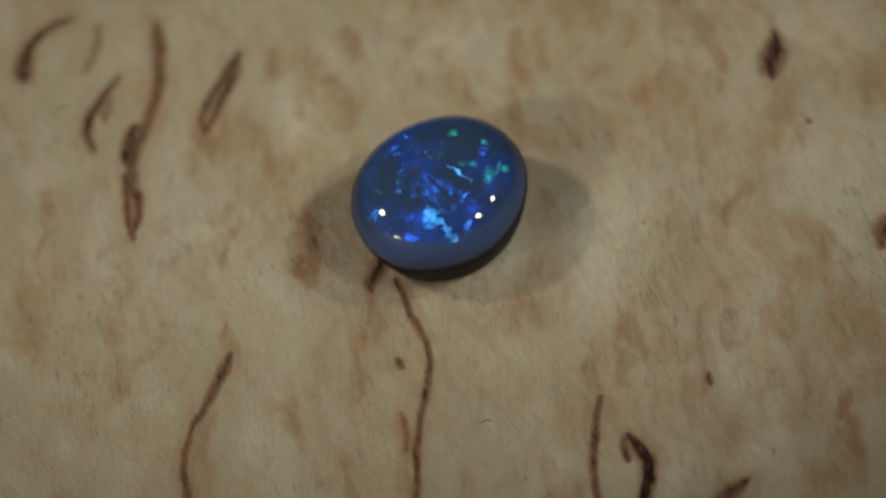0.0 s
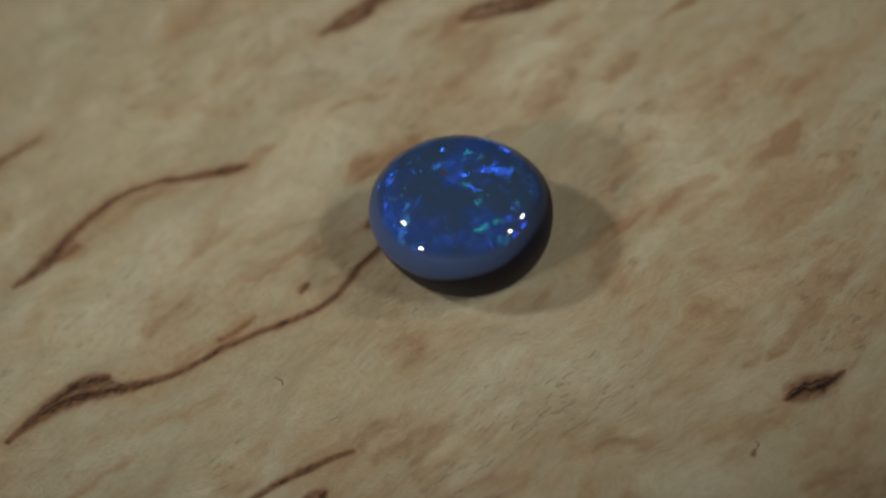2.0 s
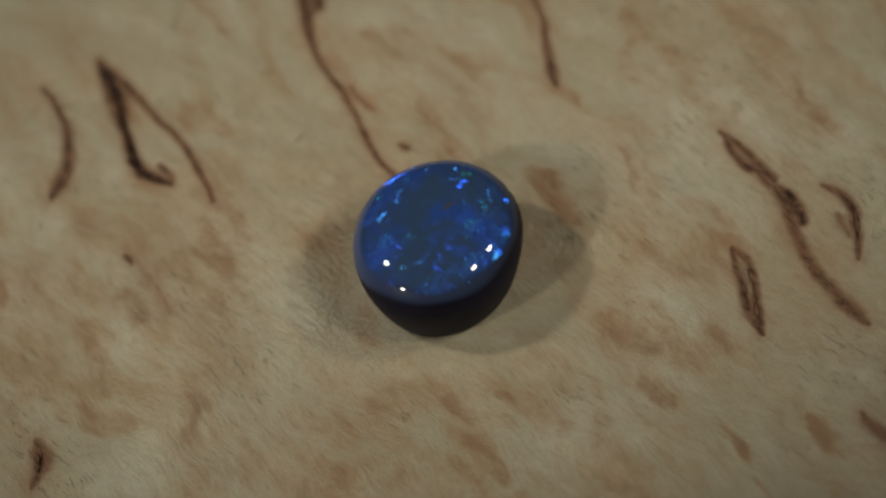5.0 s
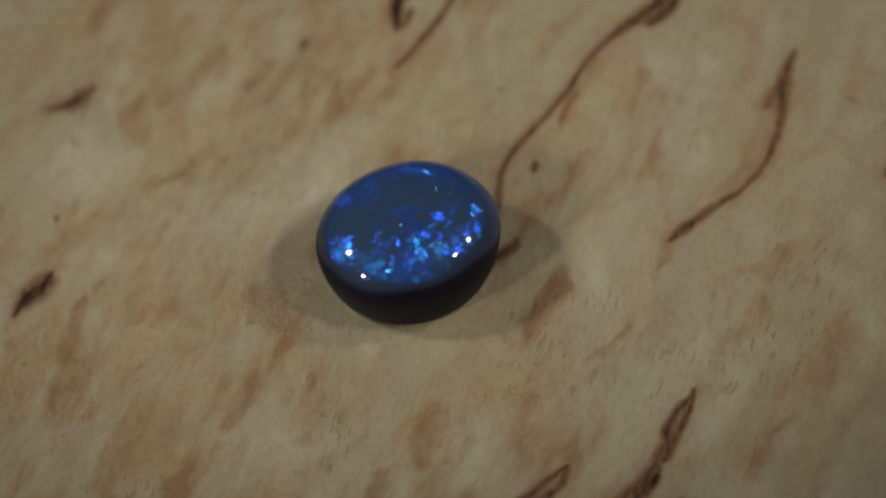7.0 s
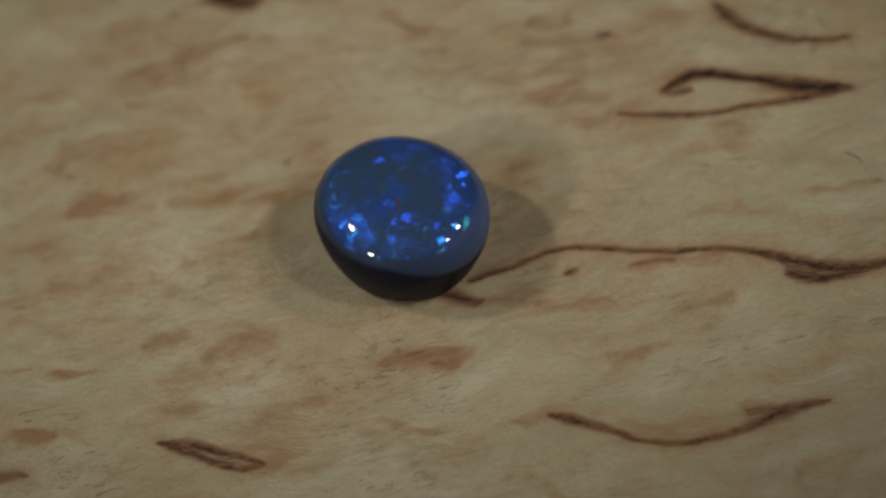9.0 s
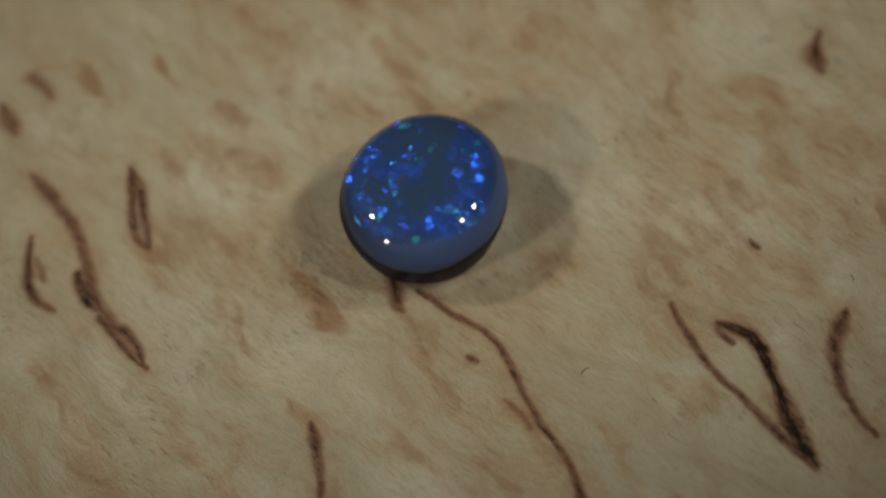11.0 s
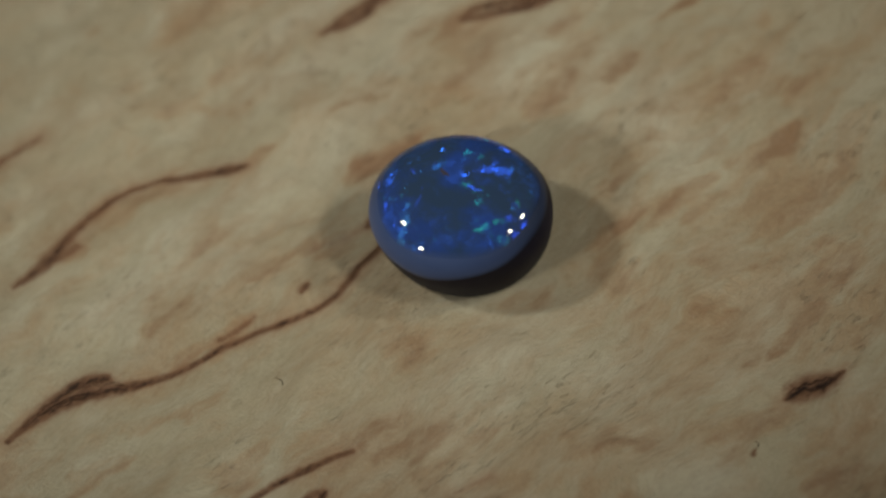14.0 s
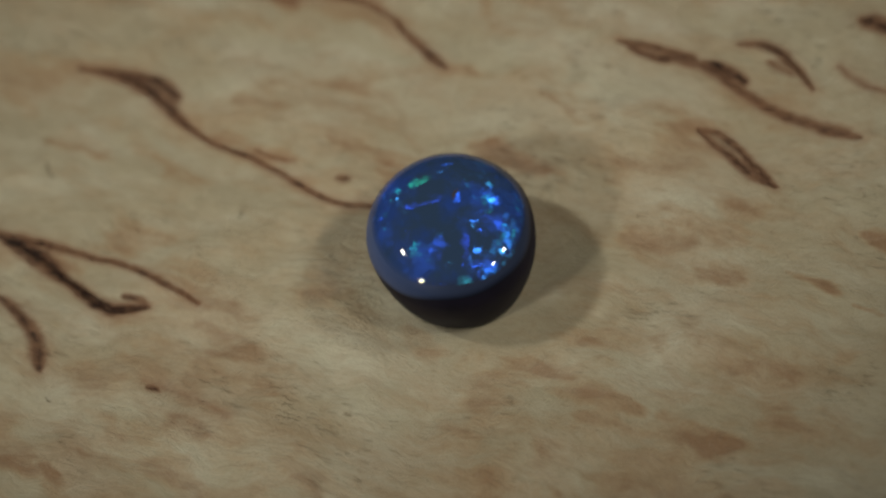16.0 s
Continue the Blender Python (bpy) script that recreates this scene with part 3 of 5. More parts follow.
    f.fleck([(-7.3, -33.4, 1.89), (-8.6, -30.5, 1.20)], 0.50)
    f.fleck([(6.0, 24.4, 0.64), (7.2, 27.2, 0.64)], 0.50)
    f.fleck([(4.3, 22.6, 0.60)], 0.40)
    f.fleck([(3.4, 19.2, 0.52)], 0.55)
    f.fleck([(9.4, 20.7, 0.47), (10.6, 23.3, 0.64)], 0.55)
    f.fleck([(8.8, 18.9, 0.39)], 0.50)
    f.fleck([(8.6, 11.7, 0.47), (9.0, 14.6, 0.34)], 0.50)
    f.fleck([(20.5, 21.7, 0.39), (20.6, 23.8, 0.39)], 0.60)
    f.fleck([(19.0, 4.0, 0.69)], 0.50)
    f.fleck([(21.2, -0.9, 0.69)], 0.45)
    f.fleck([(26.4, 2.6, 0.86)], 0.50)
    f.fleck([(25.8, 14.7, 0.52)], 0.50)
    f.fleck([(18.8, -8.9, 0.64)], 0.60)
    f.fleck([(7.1, 0.8, 0.64), (8.1, 2.6, 0.64)], 0.45)
    f.fleck([(-4.7, -13.4, 0.39), (-4.6, -15.4, 0.34)], 0.60)
    f.fleck([(-8.8, -16.0, 0.64)], 0.40)
    f.fleck([(-19.7, -2.1, 0.47), (-22.6, -5.0, 0.60)], 0.40)
    f.fleck([(-26.7, -6.6, 0.60)], 0.35)
    f.fleck([(-32.6, -4.7, 0.64)], 0.50)
    f.fleck([(-27.3, -0.1, 0.26), (-26.1, 4.1, 0.26)], 0.40)
    f.fleck([(-12.6, 6.4, 0.39), (-14.7, 3.5, 0.34)], 0.40)
    f.fleck([(-8.3, 2.9, 0.47), (-9.1, 0.8, 0.47)], 0.50)
    f.fleck([(-13.8, 14.1, 0.47), (-13.9, 11.5, 0.34)], 0.60)
    f.fleck([(-4.1, 17.5, 0.34), (-5.0, 14.5, 0.34)], 0.50)
    f.fleck([(-2.2, -30.0, 0.34), (-2.9, -27.7, 0.69)], 0.50)
    f.fleck([(-4.0, -24.2, 0.60), (-1.4, -18.8, 0.43)], 0.35)
    f.fleck([(-5.0, -15.9, 0.34), (-4.5, -12.9, 0.34)], 0.55)
    f.fleck([(-11.2, -16.5, 0.47), (-11.6, -12.4, 0.52), (-12.9, -10.0, 0.34)], 0.45)
    f.fleck([(-14.1, -13.3, 0.52)], 0.35)
    f.fleck([(-7.7, -10.3, 0.47), (-6.9, -5.9, 0.39)], 0.50)
    f.fleck([(-12.3, 9.1, 0.47), (-12.3, 10.7, 0.43)], 0.40)
    f.fleck([(-2.2, 17.9, 0.52), (-2.7, 19.9, 0.86)], 0.55)
    f.fleck([(4.0, 19.3, 0.86), (4.9, 22.5, 0.95), (4.9, 25.4, 0.95)], 0.50)
    f.fleck([(1.7, 18.4, 0.52)], 0.40)
    f.fleck([(10.4, 14.1, 0.60), (10.6, 17.3, 0.47), (10.6, 20.6, 0.26)], 0.45)
    f.fleck([(9.0, -13.4, 0.86), (12.2, -11.1, 0.95), (15.1, -9.8, 0.95)], 0.32)
    f.fleck([(19.5, -8.9, 0.64)], 0.40)
    f.fleck([(-10.5, 16.7, 1.72), (-8.5, 14.1, 1.29)], 0.50, pale=True)
    f.fleck([(0.3, 17.9, 2.58), (6.5, 17.7, 1.72)], 0.70, pale=True)
    f.fleck([(-26.3, 7.8, 1.72)], 0.50, pale=True)
    f.fleck([(9.1, 1.1, 2.58), (11.0, -8.6, 3.01)], 0.50, pale=True)
    f.fleck([(-12.6, -6.0, 2.58)], 0.40, pale=True)
    f.fleck([(15.6, -13.6, 1.72), (14.6, -9.6, 1.72)], 0.40, pale=True)
    f.fleck([(23.6, -16.7, 1.72), (17.7, -20.5, 1.72)], 0.50, pale=True)
    f.fleck([(14.2, 13.4, 1.29)], 0.40, pale=True)
    f.fleck([(-19.6, 10.5, 0.60)], 0.50, pale=True)
    f.fleck([(-19.4, 0.6, 2.15), (-16.5, 10.4, 2.15), (-11.4, -0.8, 2.15)], 0.50, pale=True)
    f.fleck([(-8.8, 16.8, 1.72), (-8.7, 12.0, 1.29)], 0.60, pale=True)
    f.fleck([(-13.0, -16.8, 2.15), (-8.5, -10.2, 1.72)], 0.40, pale=True)
    f.fleck([(9.7, -12.4, 2.58), (10.3, -6.7, 2.58)], 0.40, pale=True)
    f.fleck([(11.9, -21.2, 1.29)], 0.60, pale=True)
    f.fleck([(-22.2, 4.9, 1.50), (-22.1, 9.0, 1.07)], 0.80, pale=True)
    f.fleck([(-26.0, 13.0, 1.50)], 0.70, pale=True)
    f.fleck([(-11.0, 13.8, 1.20)], 0.60, pale=True)
    f.fleck([(17.9, -10.8, 1.29), (22.6, -9.4, 0.60)], 0.60, pale=True)
    f.fleck([(30.0, -15.2, 0.60), (28.4, -12.6, 0.60)], 0.50, pale=True)
    f.fleck([(19.5, 2.9, 2.15), (13.9, 0.1, 1.72)], 0.50, pale=True)
    f.fleck([(-4.1, 17.2, 0.60)], 0.60, pale=True)
    f.fleck([(-12.9, -19.7, 0.86)], 0.50, pale=True)
    f.fleck([(1.4, 9.2, 0.86)], 0.40, pale=True)
    f.fleck([(8.4, -6.6, 0.86)], 0.20, pale=True)
    f.fleck([(22.1, 8.1, 2.58), (19.6, 12.6, 1.72)], 0.50, pale=True)
    f.fleck([(-0.9, 17.6, 2.58), (-9.2, 15.0, 2.15)], 0.50, pale=True)
    f.fleck([(-13.0, -13.0, 2.15)], 0.50, pale=True)
    f.fleck([(13.0, 26.5, 1.29)], 0.40, pale=True)
    f.fleck([(27.2, -0.4, 2.58), (18.0, 0.1, 1.72)], 0.50, pale=True)
    f.fleck([(-3.3, -27.4, 1.29)], 0.50, pale=True)


def top_height(x, y):
    """The board's top: a slight slope and gentle waves left by sanding."""
    return SLOPE_X * x + SLOPE_Y * y + 0.05 * value_noise(x * 0.15, y * 0.1, 8) + 0.012 * value_noise(x * 0.9, y * 0.4, 9)


def wooden_board():
    half, fine = 80.0, 43.0
    edge = np.linspace(fine, half, 12)[1:]
    xs = np.concatenate([-edge[::-1], np.linspace(-fine, fine, 575), edge])
    n = len(xs)
    f = Figure(xs, xs)
    draw_figure(f)
    z = top_height(f.x, f.y) - 0.06 * f.bark
    far = np.maximum(np.abs(f.x), np.abs(f.y))
    z -= np.clip(far - half + 1.5, 0, 2) ** 2 * 0.4
    top = np.stack([f.x, f.y, z], -1).reshape(-1, 3) * MM
    ring = np.concatenate([np.arange(n) * n, (n - 1) * n + np.arange(1, n), np.arange(n - 2, -1, -1) * n + n - 1, np.arange(n - 2, 0, -1)])
    low = top[ring].copy()
    low[:, 2] = -THICK
    i, j = np.meshgrid(np.arange(n - 1), np.arange(n - 1), indexing="ij")
    a = (i * n + j).ravel()
    quads = np.stack([a, a + n, a + n + 1, a + 1], 1)
    m, base = len(ring), n * n
    k = np.arange(m)
    k2 = (k + 1) % m
    sides = np.stack([ring[k], base + k, base + k2, ring[k2]], 1)[:, ::-1]
    mesh = bpy.data.meshes.new("wooden_board")
    faces = np.concatenate([quads, sides])
    verts = np.concatenate([top, low])
    mesh.vertices.add(len(verts))
    mesh.vertices.foreach_set("co", verts.ravel())
    mesh.loops.add(faces.size)
    mesh.loops.foreach_set("vertex_index", faces.ravel().astype(np.int32))
    mesh.polygons.add(len(faces))
    mesh.polygons.foreach_set("loop_start", np.arange(len(faces), dtype=np.int32) * 4)
    for name, field in (("vein", f.vein), ("bark", f.bark), ("halo", f.halo), ("figure", f.figure), ("pale", f.pale)):
        data = np.concatenate([field.ravel(), np.zeros(m)])
        mesh.attributes.new(name, "FLOAT", "POINT").data.foreach_set("value", data)
    mesh.polygons.foreach_set("use_smooth", np.concatenate([np.ones(len(quads), bool), np.zeros(m, bool)]))
    mesh.update(calc_edges=True)
    mesh.validate()
    mesh.materials.append(WOOD)
    return tagged(new("wooden_board", mesh), "pale figured birch burl board with dark brown bark streaks", "wooden board")


# ---- the opal ----
CENTRE, LEAN = (0.922, 1.851), 0.571
A, B, GIRDLE, HEIGHT, FOOT, SQUARE = 6.282, 5.671, 3.80, 6.65, 0.814, 3.18


def part(name, bm, material, parent, label=""):
    mesh = bpy.data.meshes.new(name)
    bm.to_mesh(mesh)
    bm.free()
    mesh.materials.append(material)
    mesh.polygons.foreach_set("use_smooth", [True] * len(mesh.polygons))
    ob = new(name, mesh)
    ob.parent = parent
    return tagged(ob, label)


def stone_radius(z):
    """The stone's outline from its foot to its top, as a share of the girdle."""
    if z >= GIRDLE:
        s = min(1.0, (z - GIRDLE) / (HEIGHT - GIRDLE))
        return max(0.0, 1 - s * s) ** (1 / SQUARE)
    r = 1 - (1 - FOOT) * (1 - z / GIRDLE) ** 1.6
    return r - 0.05 * max(0.0, 1 - z / 0.45) ** 2


def stone_point(phi, z):
    r = stone_radius(z)
    k = max(0.0, 1 - z / GIRDLE)
    wob = 1 + 0.006 * math.sin(3 * phi + 1) + 0.004 * math.sin(5 * phi + z)
    x, y = r * A * math.cos(phi) * wob + 0.167 * k, r * B * math.sin(phi) * wob + 0.058 * k
    c, s = math.cos(LEAN), math.sin(LEAN)
    return Vector((c * x - s * y, s * x + c * y, z)) * MM


def dome_height(x, y):
    """Height of the crown over a point near its middle."""
    c, s = math.cos(LEAN), math.sin(LEAN)
    r = math.hypot((c * x + s * y) / A, (c * y - s * x) / B)
    return GIRDLE + (HEIGHT - GIRDLE) * math.sqrt(max(0.0, 1 - r**SQUARE))


def dark_edge(phi):
    """Height at which the black potch ends: lower on one side of the stone."""
    az = (math.degrees(phi + LEAN) - 252 + 180) % 360 - 180
    wide = 88 if az > 0 else 66
    return 4.72 - 1.6 * math.exp(-((abs(az) / wide) ** 2.6)) + 0.10 * math.sin(radians(3 * az + 40)) + 0.05 * math.sin(radians(7 * az))


def play_edge(phi):
    """Height at which the play of colour begins."""
    az = phi + LEAN
    return max(dark_edge(phi) + 0.3, 5.36 + 0.10 * math.sin(2 * az + 0.5) + 0.05 * math.sin(5 * az))


def milkiness(phi):
    """The pale skin is thick on one side of the stone only."""
    az = (math.degrees(phi + LEAN) - 280 + 180) % 360 - 180
    return math.exp(-((az / 78) ** 4))


def lathe(low, high, rings, closed_top=False, closed_foot=False, soft=0.5, segments=144):
    bm = bmesh.new()
    edge, milk = (bm.verts.layers.float.new(name) for name in ("edge", "milk"))
    rows = []
    for k in range(rings + 1):
        row = []
        for i in range(segments):
            phi = 2 * math.pi * i / segments
            z0, z1 = low(phi), high(phi)
            s = k / rings
            if closed_top:
                z = z0 + (z1 - z0) * math.sin(s * math.pi / 2) if k < rings else None
            else:
                z = z0 + (z1 - z0) * s
            if z is not None:
                v = bm.verts.new(stone_point(phi, z))
                v[edge] = max(0.0, 1 - (z - z0) / soft) ** 1.5
                v[milk] = milkiness(phi)
                row.append(v)
        rows.append(row)
    if closed_top:
        rows.pop()
        tip = bm.verts.new(Vector((0, 0, HEIGHT)) * MM)
        for i in range(segments):
            bm.faces.new((rows[-1][i], rows[-1][(i + 1) % segments], tip))
    for a, b in zip(rows, rows[1:]):
        for i in range(segments):
            j = (i + 1) % segments
            bm.faces.new((a[i], a[j], b[j], b[i]))
    if closed_foot:
        bm.faces.new(rows[0][::-1])
    bmesh.ops.recalc_face_normals(bm, faces=bm.faces)
    return bm


class Plates:
    """Plates of ordered silica in the crown, in millimetres from the stone's middle, in two layers."""

    def __init__(self, mesh):
        co = np.zeros(3 * len(mesh.vertices))
        mesh.vertices.foreach_get("co", co)
        self.mesh, self.x, self.y = mesh, co[0::3] / MM, co[1::3] / MM
        k = len(self.x)
        self.spark, self.tint = np.zeros((2, k)), np.zeros((2, k))
        self.face = np.tile(np.array([0.0, 0.0, 1.0]), (2, k, 1))
        self.count = 0

    def plate(self, x, y, long, wide, turn, lean_x, lean_y, tint, spark):
        """turn: degrees of its long side; lean: the level part of its normal; tint: 0 violet blue, 0.5 azure, 1 green."""
        c, s = math.cos(radians(turn)), math.sin(radians(turn))
        reach = long + 0.6
        at = np.nonzero((np.abs(self.x - x) < reach) & (np.abs(self.y - y) < reach))[0]
        gx, gy = self.x[at], self.y[at]
        seed = 20 + self.count % 7
        fray = 0.5 + 0.12 * min(long, 1.0)
        dx = gx - x + 0.22 * fray * value_noise(gx * 2.2 + 40, gy * 2.2 + 40, seed) + 0.10 * value_noise(gx * 6 + 80, gy * 6 + 80, seed + 9)
        dy = gy - y + 0.22 * fray * value_noise(gx * 2.2 + 70, gy * 2.2 + 10, seed + 1)
        u, v = np.abs(c * dx + s * dy) / max(0.55 * long, 0.10), np.abs(c * dy - s * dx) / max(0.55 * wide, 0.10)
        k = np.clip((1.45 - 0.6 * np.maximum(u, v) - 0.4 * np.hypot(u, v)) / 0.95, 0, 1)
        value = spark * k * k * (3 - 2 * k)
        layer = self.count % 2
        self.count += 1
        on = value > self.spark[layer][at]
        self.spark[layer][at[on]], self.tint[layer][at[on]] = value[on], tint
        self.face[layer][at[on]] = (lean_x, lean_y, math.sqrt(1 - lean_x**2 - lean_y**2))

    def store(self):
        for i, layer in enumerate(("first", "second")):
            self.mesh.attributes.new(layer + "_spark", "FLOAT", "POINT").data.foreach_set("value", self.spark[i])
            self.mesh.attributes.new(layer + "_tint", "FLOAT", "POINT").data.foreach_set("value", self.tint[i])
            self.mesh.attributes.new(layer + "_face", "FLOAT_VECTOR", "POINT").data.foreach_set("vector", self.face[i].ravel())


def lay_plates(p):
    p.plate(-0.51, -3.99, 2.23, 0.53, -57, 0.29, -0.50, 0.50, 1.00)
    p.plate(-0.79, -3.83, 1.19, 0.81, 3, -0.39, -0.22, 0.45, 0.70)
    p.plate(-0.38, -1.91, 2.65, 1.73, -49, -0.39, -0.22, 0.30, 0.25)
    p.plate(1.56, -0.81, 1.84, 0.15, -54, -0.39, -0.22, 0.50, 0.50)
    p.plate(0.03, -4.84, 0.96, 0.20, -49, 0.29, -0.50, 0.60, 0.60)
    p.plate(1.12, -3.00, 1.40, 0.20, 38, 0.39, -0.38, 0.40, 0.35)
    p.plate(-2.19, 2.70, 0.60, 0.25, 43, -0.38, -0.23, 0.30, 0.90)
    p.plate(-1.51, 3.47, 0.32, 0.16, -3, -0.39, -0.24, 0.30, 0.80)
    p.plate(-2.29, 2.02, 0.44, 0.21, -16, -0.38, -0.23, 0.30, 0.80)
    p.plate(-1.19, 2.24, 0.13, 0.11, 79, -0.39, -0.23, 0.20, 0.80)
    p.plate(-0.41, 1.45, 0.11, 0.09, 79, -0.39, -0.23, 0.20, 0.80)
    p.plate(0.59, 3.41, 0.65, 0.32, -3, -0.39, -0.24, 0.10, 0.50)
    p.plate(1.68, 2.74, 0.66, 0.53, -16, -0.40, -0.23, 0.90, 0.60)
    p.plate(3.37, 0.76, 0.67, 0.39, 79, 0.39, -0.39, 0.10, 0.70)
    p.plate(3.74, 1.62, 0.55, 0.40, -16, 0.39, -0.40, 0.80, 0.40)
    p.plate(3.31, -1.36, 1.05, 0.49, 71, 0.39, -0.39, 1.00, 0.70)
    p.plate(2.23, -0.16, 1.09, 0.53, -16, 0.39, -0.39, 0.80, 0.30)
    p.plate(-2.92, -5.06, 0.77, 0.21, -16, -0.40, -0.54, 0.10, 0.80)
    p.plate(-2.53, -4.59, 0.87, 0.67, -16, -0.40, -0.54, 0.20, 0.50)
    p.plate(-4.34, -3.62, 0.55, 0.40, -16, -0.39, -0.55, 0.10, 0.40)
    p.plate(-5.49, -0.30, 0.53, 0.17, 79, -0.37, -0.22, 0.20, 0.50)
    p.plate(-2.71, 2.53, 1.02, 0.31, 42, -0.31, -0.33, 0.20, 0.80)
    p.plate(-2.32, 3.02, 0.26, 0.19, 24, -0.31, -0.33, 0.20, 1.00)
    p.plate(-2.98, 2.04, 0.26, 0.19, 24, -0.31, -0.33, 0.30, 1.00)
    p.plate(-0.05, 2.23, 1.97, 0.80, -1, -0.32, -0.33, 0.35, 0.40)
    p.plate(0.93, 3.30, 1.31, 0.67, -1, -0.32, -0.33, 0.25, 0.40)
    p.plate(0.27, 0.99, 1.31, 0.53, -1, -0.32, -0.32, 0.80, 0.40)
    p.plate(-1.16, -0.05, 0.66, 0.40, -1, -0.32, -0.32, 0.90, 0.50)
    p.plate(3.69, 0.61, 0.67, 0.55, -86, 0.47, -0.28, 0.05, 0.60)
    p.plate(-2.39, -0.91, 0.54, 0.22, 18, -0.31, -0.32, 0.50, 0.60)
    p.plate(-1.68, -3.58, 0.87, 0.60, -44, -0.31, -0.31, 0.05, 0.80)
    p.plate(-3.33, -4.29, 0.87, 0.53, -1, -0.24, -0.63, 0.50, 0.60)
    p.plate(-2.56, -4.96, 1.00, 0.24, -7, -0.24, -0.63, 0.30, 1.00)
    p.plate(-4.50, -2.83, 0.87, 0.67, -1, -0.31, -0.31, 0.05, 0.50)
    p.plate(5.49, 0.98, 1.20, 0.22, -86, 0.47, -0.28, 0.10, 0.50)
    p.plate(-0.16, 2.15, 0.79, 0.22, -46, -0.23, -0.40, 0.40, 0.90)
    p.plate(0.43, 1.43, 0.41, 0.21, 63, -0.23, -0.40, 0.35, 1.00)
    p.plate(-1.32, 2.17, 0.87, 0.40, 14, -0.22, -0.40, 0.50, 0.50)
    p.plate(-3.10, 2.25, 0.33, 0.16, 39, -0.22, -0.40, 0.20, 0.90)
    p.plate(-3.39, 0.25, 0.22, 0.21, 14, -0.22, -0.39, 0.10, 0.80)
    p.plate(-2.82, -1.33, 0.44, 0.21, 14, -0.22, -0.39, 0.60, 0.70)
    p.plate(-2.91, -0.41, 0.87, 0.67, 14, -0.22, -0.39, 0.50, 0.45)
    p.plate(-4.82, -2.47, 0.81, 0.30, -59, -0.21, -0.38, 0.40, 0.80)
    p.plate(-2.79, -4.69, 1.09, 0.20, -21, -0.07, -0.67, 0.20, 1.00)
    p.plate(-2.01, -3.72, 0.87, 0.67, 14, -0.22, -0.38, 0.05, 0.60)
    p.plate(1.67, 2.70, 1.09, 0.53, 14, 0.53, -0.15, 0.05, 0.40)
    p.plate(5.38, 1.04, 1.18, 0.31, -79, 0.52, -0.14, 0.10, 0.60)
    p.plate(2.74, -1.75, 0.33, 0.32, 14, 0.53, -0.13, 0.70, 0.40)
    p.plate(0.55, 2.63, 1.63, 0.94, 54, 0.55, -0.00, 0.15, 0.75)
    p.plate(1.07, 2.99, 0.87, 0.54, 54, 0.55, -0.00, 0.20, 0.80)
    p.plate(-0.41, 4.34, 0.77, 0.21, 29, 0.55, -0.01, 0.10, 0.80)
    p.plate(0.26, 1.16, 0.26, 0.13, 29, -0.12, -0.44, 0.50, 0.80)
    p.plate(1.66, 3.25, 0.53, 0.26, -56, 0.55, -0.01, 0.20, 0.80)
    p.plate(-3.83, -0.52, 0.89, 0.53, 66, -0.11, -0.43, 0.40, 0.70)
    p.plate(-3.90, -1.96, 0.71, 0.37, 88, -0.11, -0.43, 0.35, 0.70)
    p.plate(-4.52, -3.31, 0.67, 0.33, -56, -0.11, -0.42, 0.10, 1.00)
    p.plate(-3.81, -4.31, 0.33, 0.26, 66, -0.11, -0.42, 0.40, 1.00)
    p.plate(-3.59, -2.79, 1.60, 0.87, -56, -0.11, -0.43, 0.10, 0.35)
    p.plate(-0.98, -2.34, 1.87, 0.13, -56, -0.12, -0.43, 0.10, 0.50)
    p.plate(-2.76, 1.38, 0.48, 0.16, 29, -0.11, -0.44, 0.60, 0.60)
    p.plate(2.27, -4.30, 0.77, 0.27, 29, 0.09, -0.67, 0.05, 0.50)
    p.plate(5.21, 1.41, 1.07, 0.33, -56, 0.54, 0.00, 0.10, 0.35)
    p.plate(-1.85, -2.99, 1.07, 0.87, -56, -0.11, -0.43, 0.80, 0.30)
    p.plate(1.29, 2.99, 0.98, 0.67, 69, 0.53, 0.14, 0.20, 0.70)
    p.plate(1.54, 3.59, 0.59, 0.22, -41, 0.53, 0.14, 0.40, 0.90)
    p.plate(-0.41, 4.54, 0.70, 0.15, 21, 0.53, 0.14, 0.15, 0.90)
    p.plate(1.20, 0.68, 0.95, 0.25, 16, -0.01, -0.45, 0.10, 0.80)
    p.plate(-0.18, 1.18, 0.55, 0.53, 44, -0.00, -0.46, 0.30, 0.60)
    p.plate(-3.03, 1.34, 0.22, 0.16, 44, 0.00, -0.46, 0.40, 0.70)
    p.plate(-4.48, -3.24, 0.59, 0.35, -41, 0.01, -0.44, 0.20, 1.00)
    p.plate(-3.86, -2.38, 0.95, 0.50, -77, 0.01, -0.44, 0.30, 0.60)
    p.plate(-3.01, -1.21, 0.48, 0.44, -41, 0.00, -0.45, 0.05, 0.60)
    p.plate(-2.39, -4.22, 1.07, 0.17, -41, 0.00, -0.44, 0.10, 0.40)
    p.plate(-0.86, -4.75, 0.17, 0.13, 44, -0.00, -0.44, 0.10, 1.00)
    p.plate(3.73, -1.02, 0.98, 0.32, 69, 0.57, -0.00, 1.00, 0.80)
    p.plate(3.87, 1.94, 0.66, 0.44, -16, 0.52, 0.14, 0.90, 0.50)
    p.plate(4.12, 0.32, 0.65, 0.32, 69, 0.57, -0.01, 0.90, 0.40)
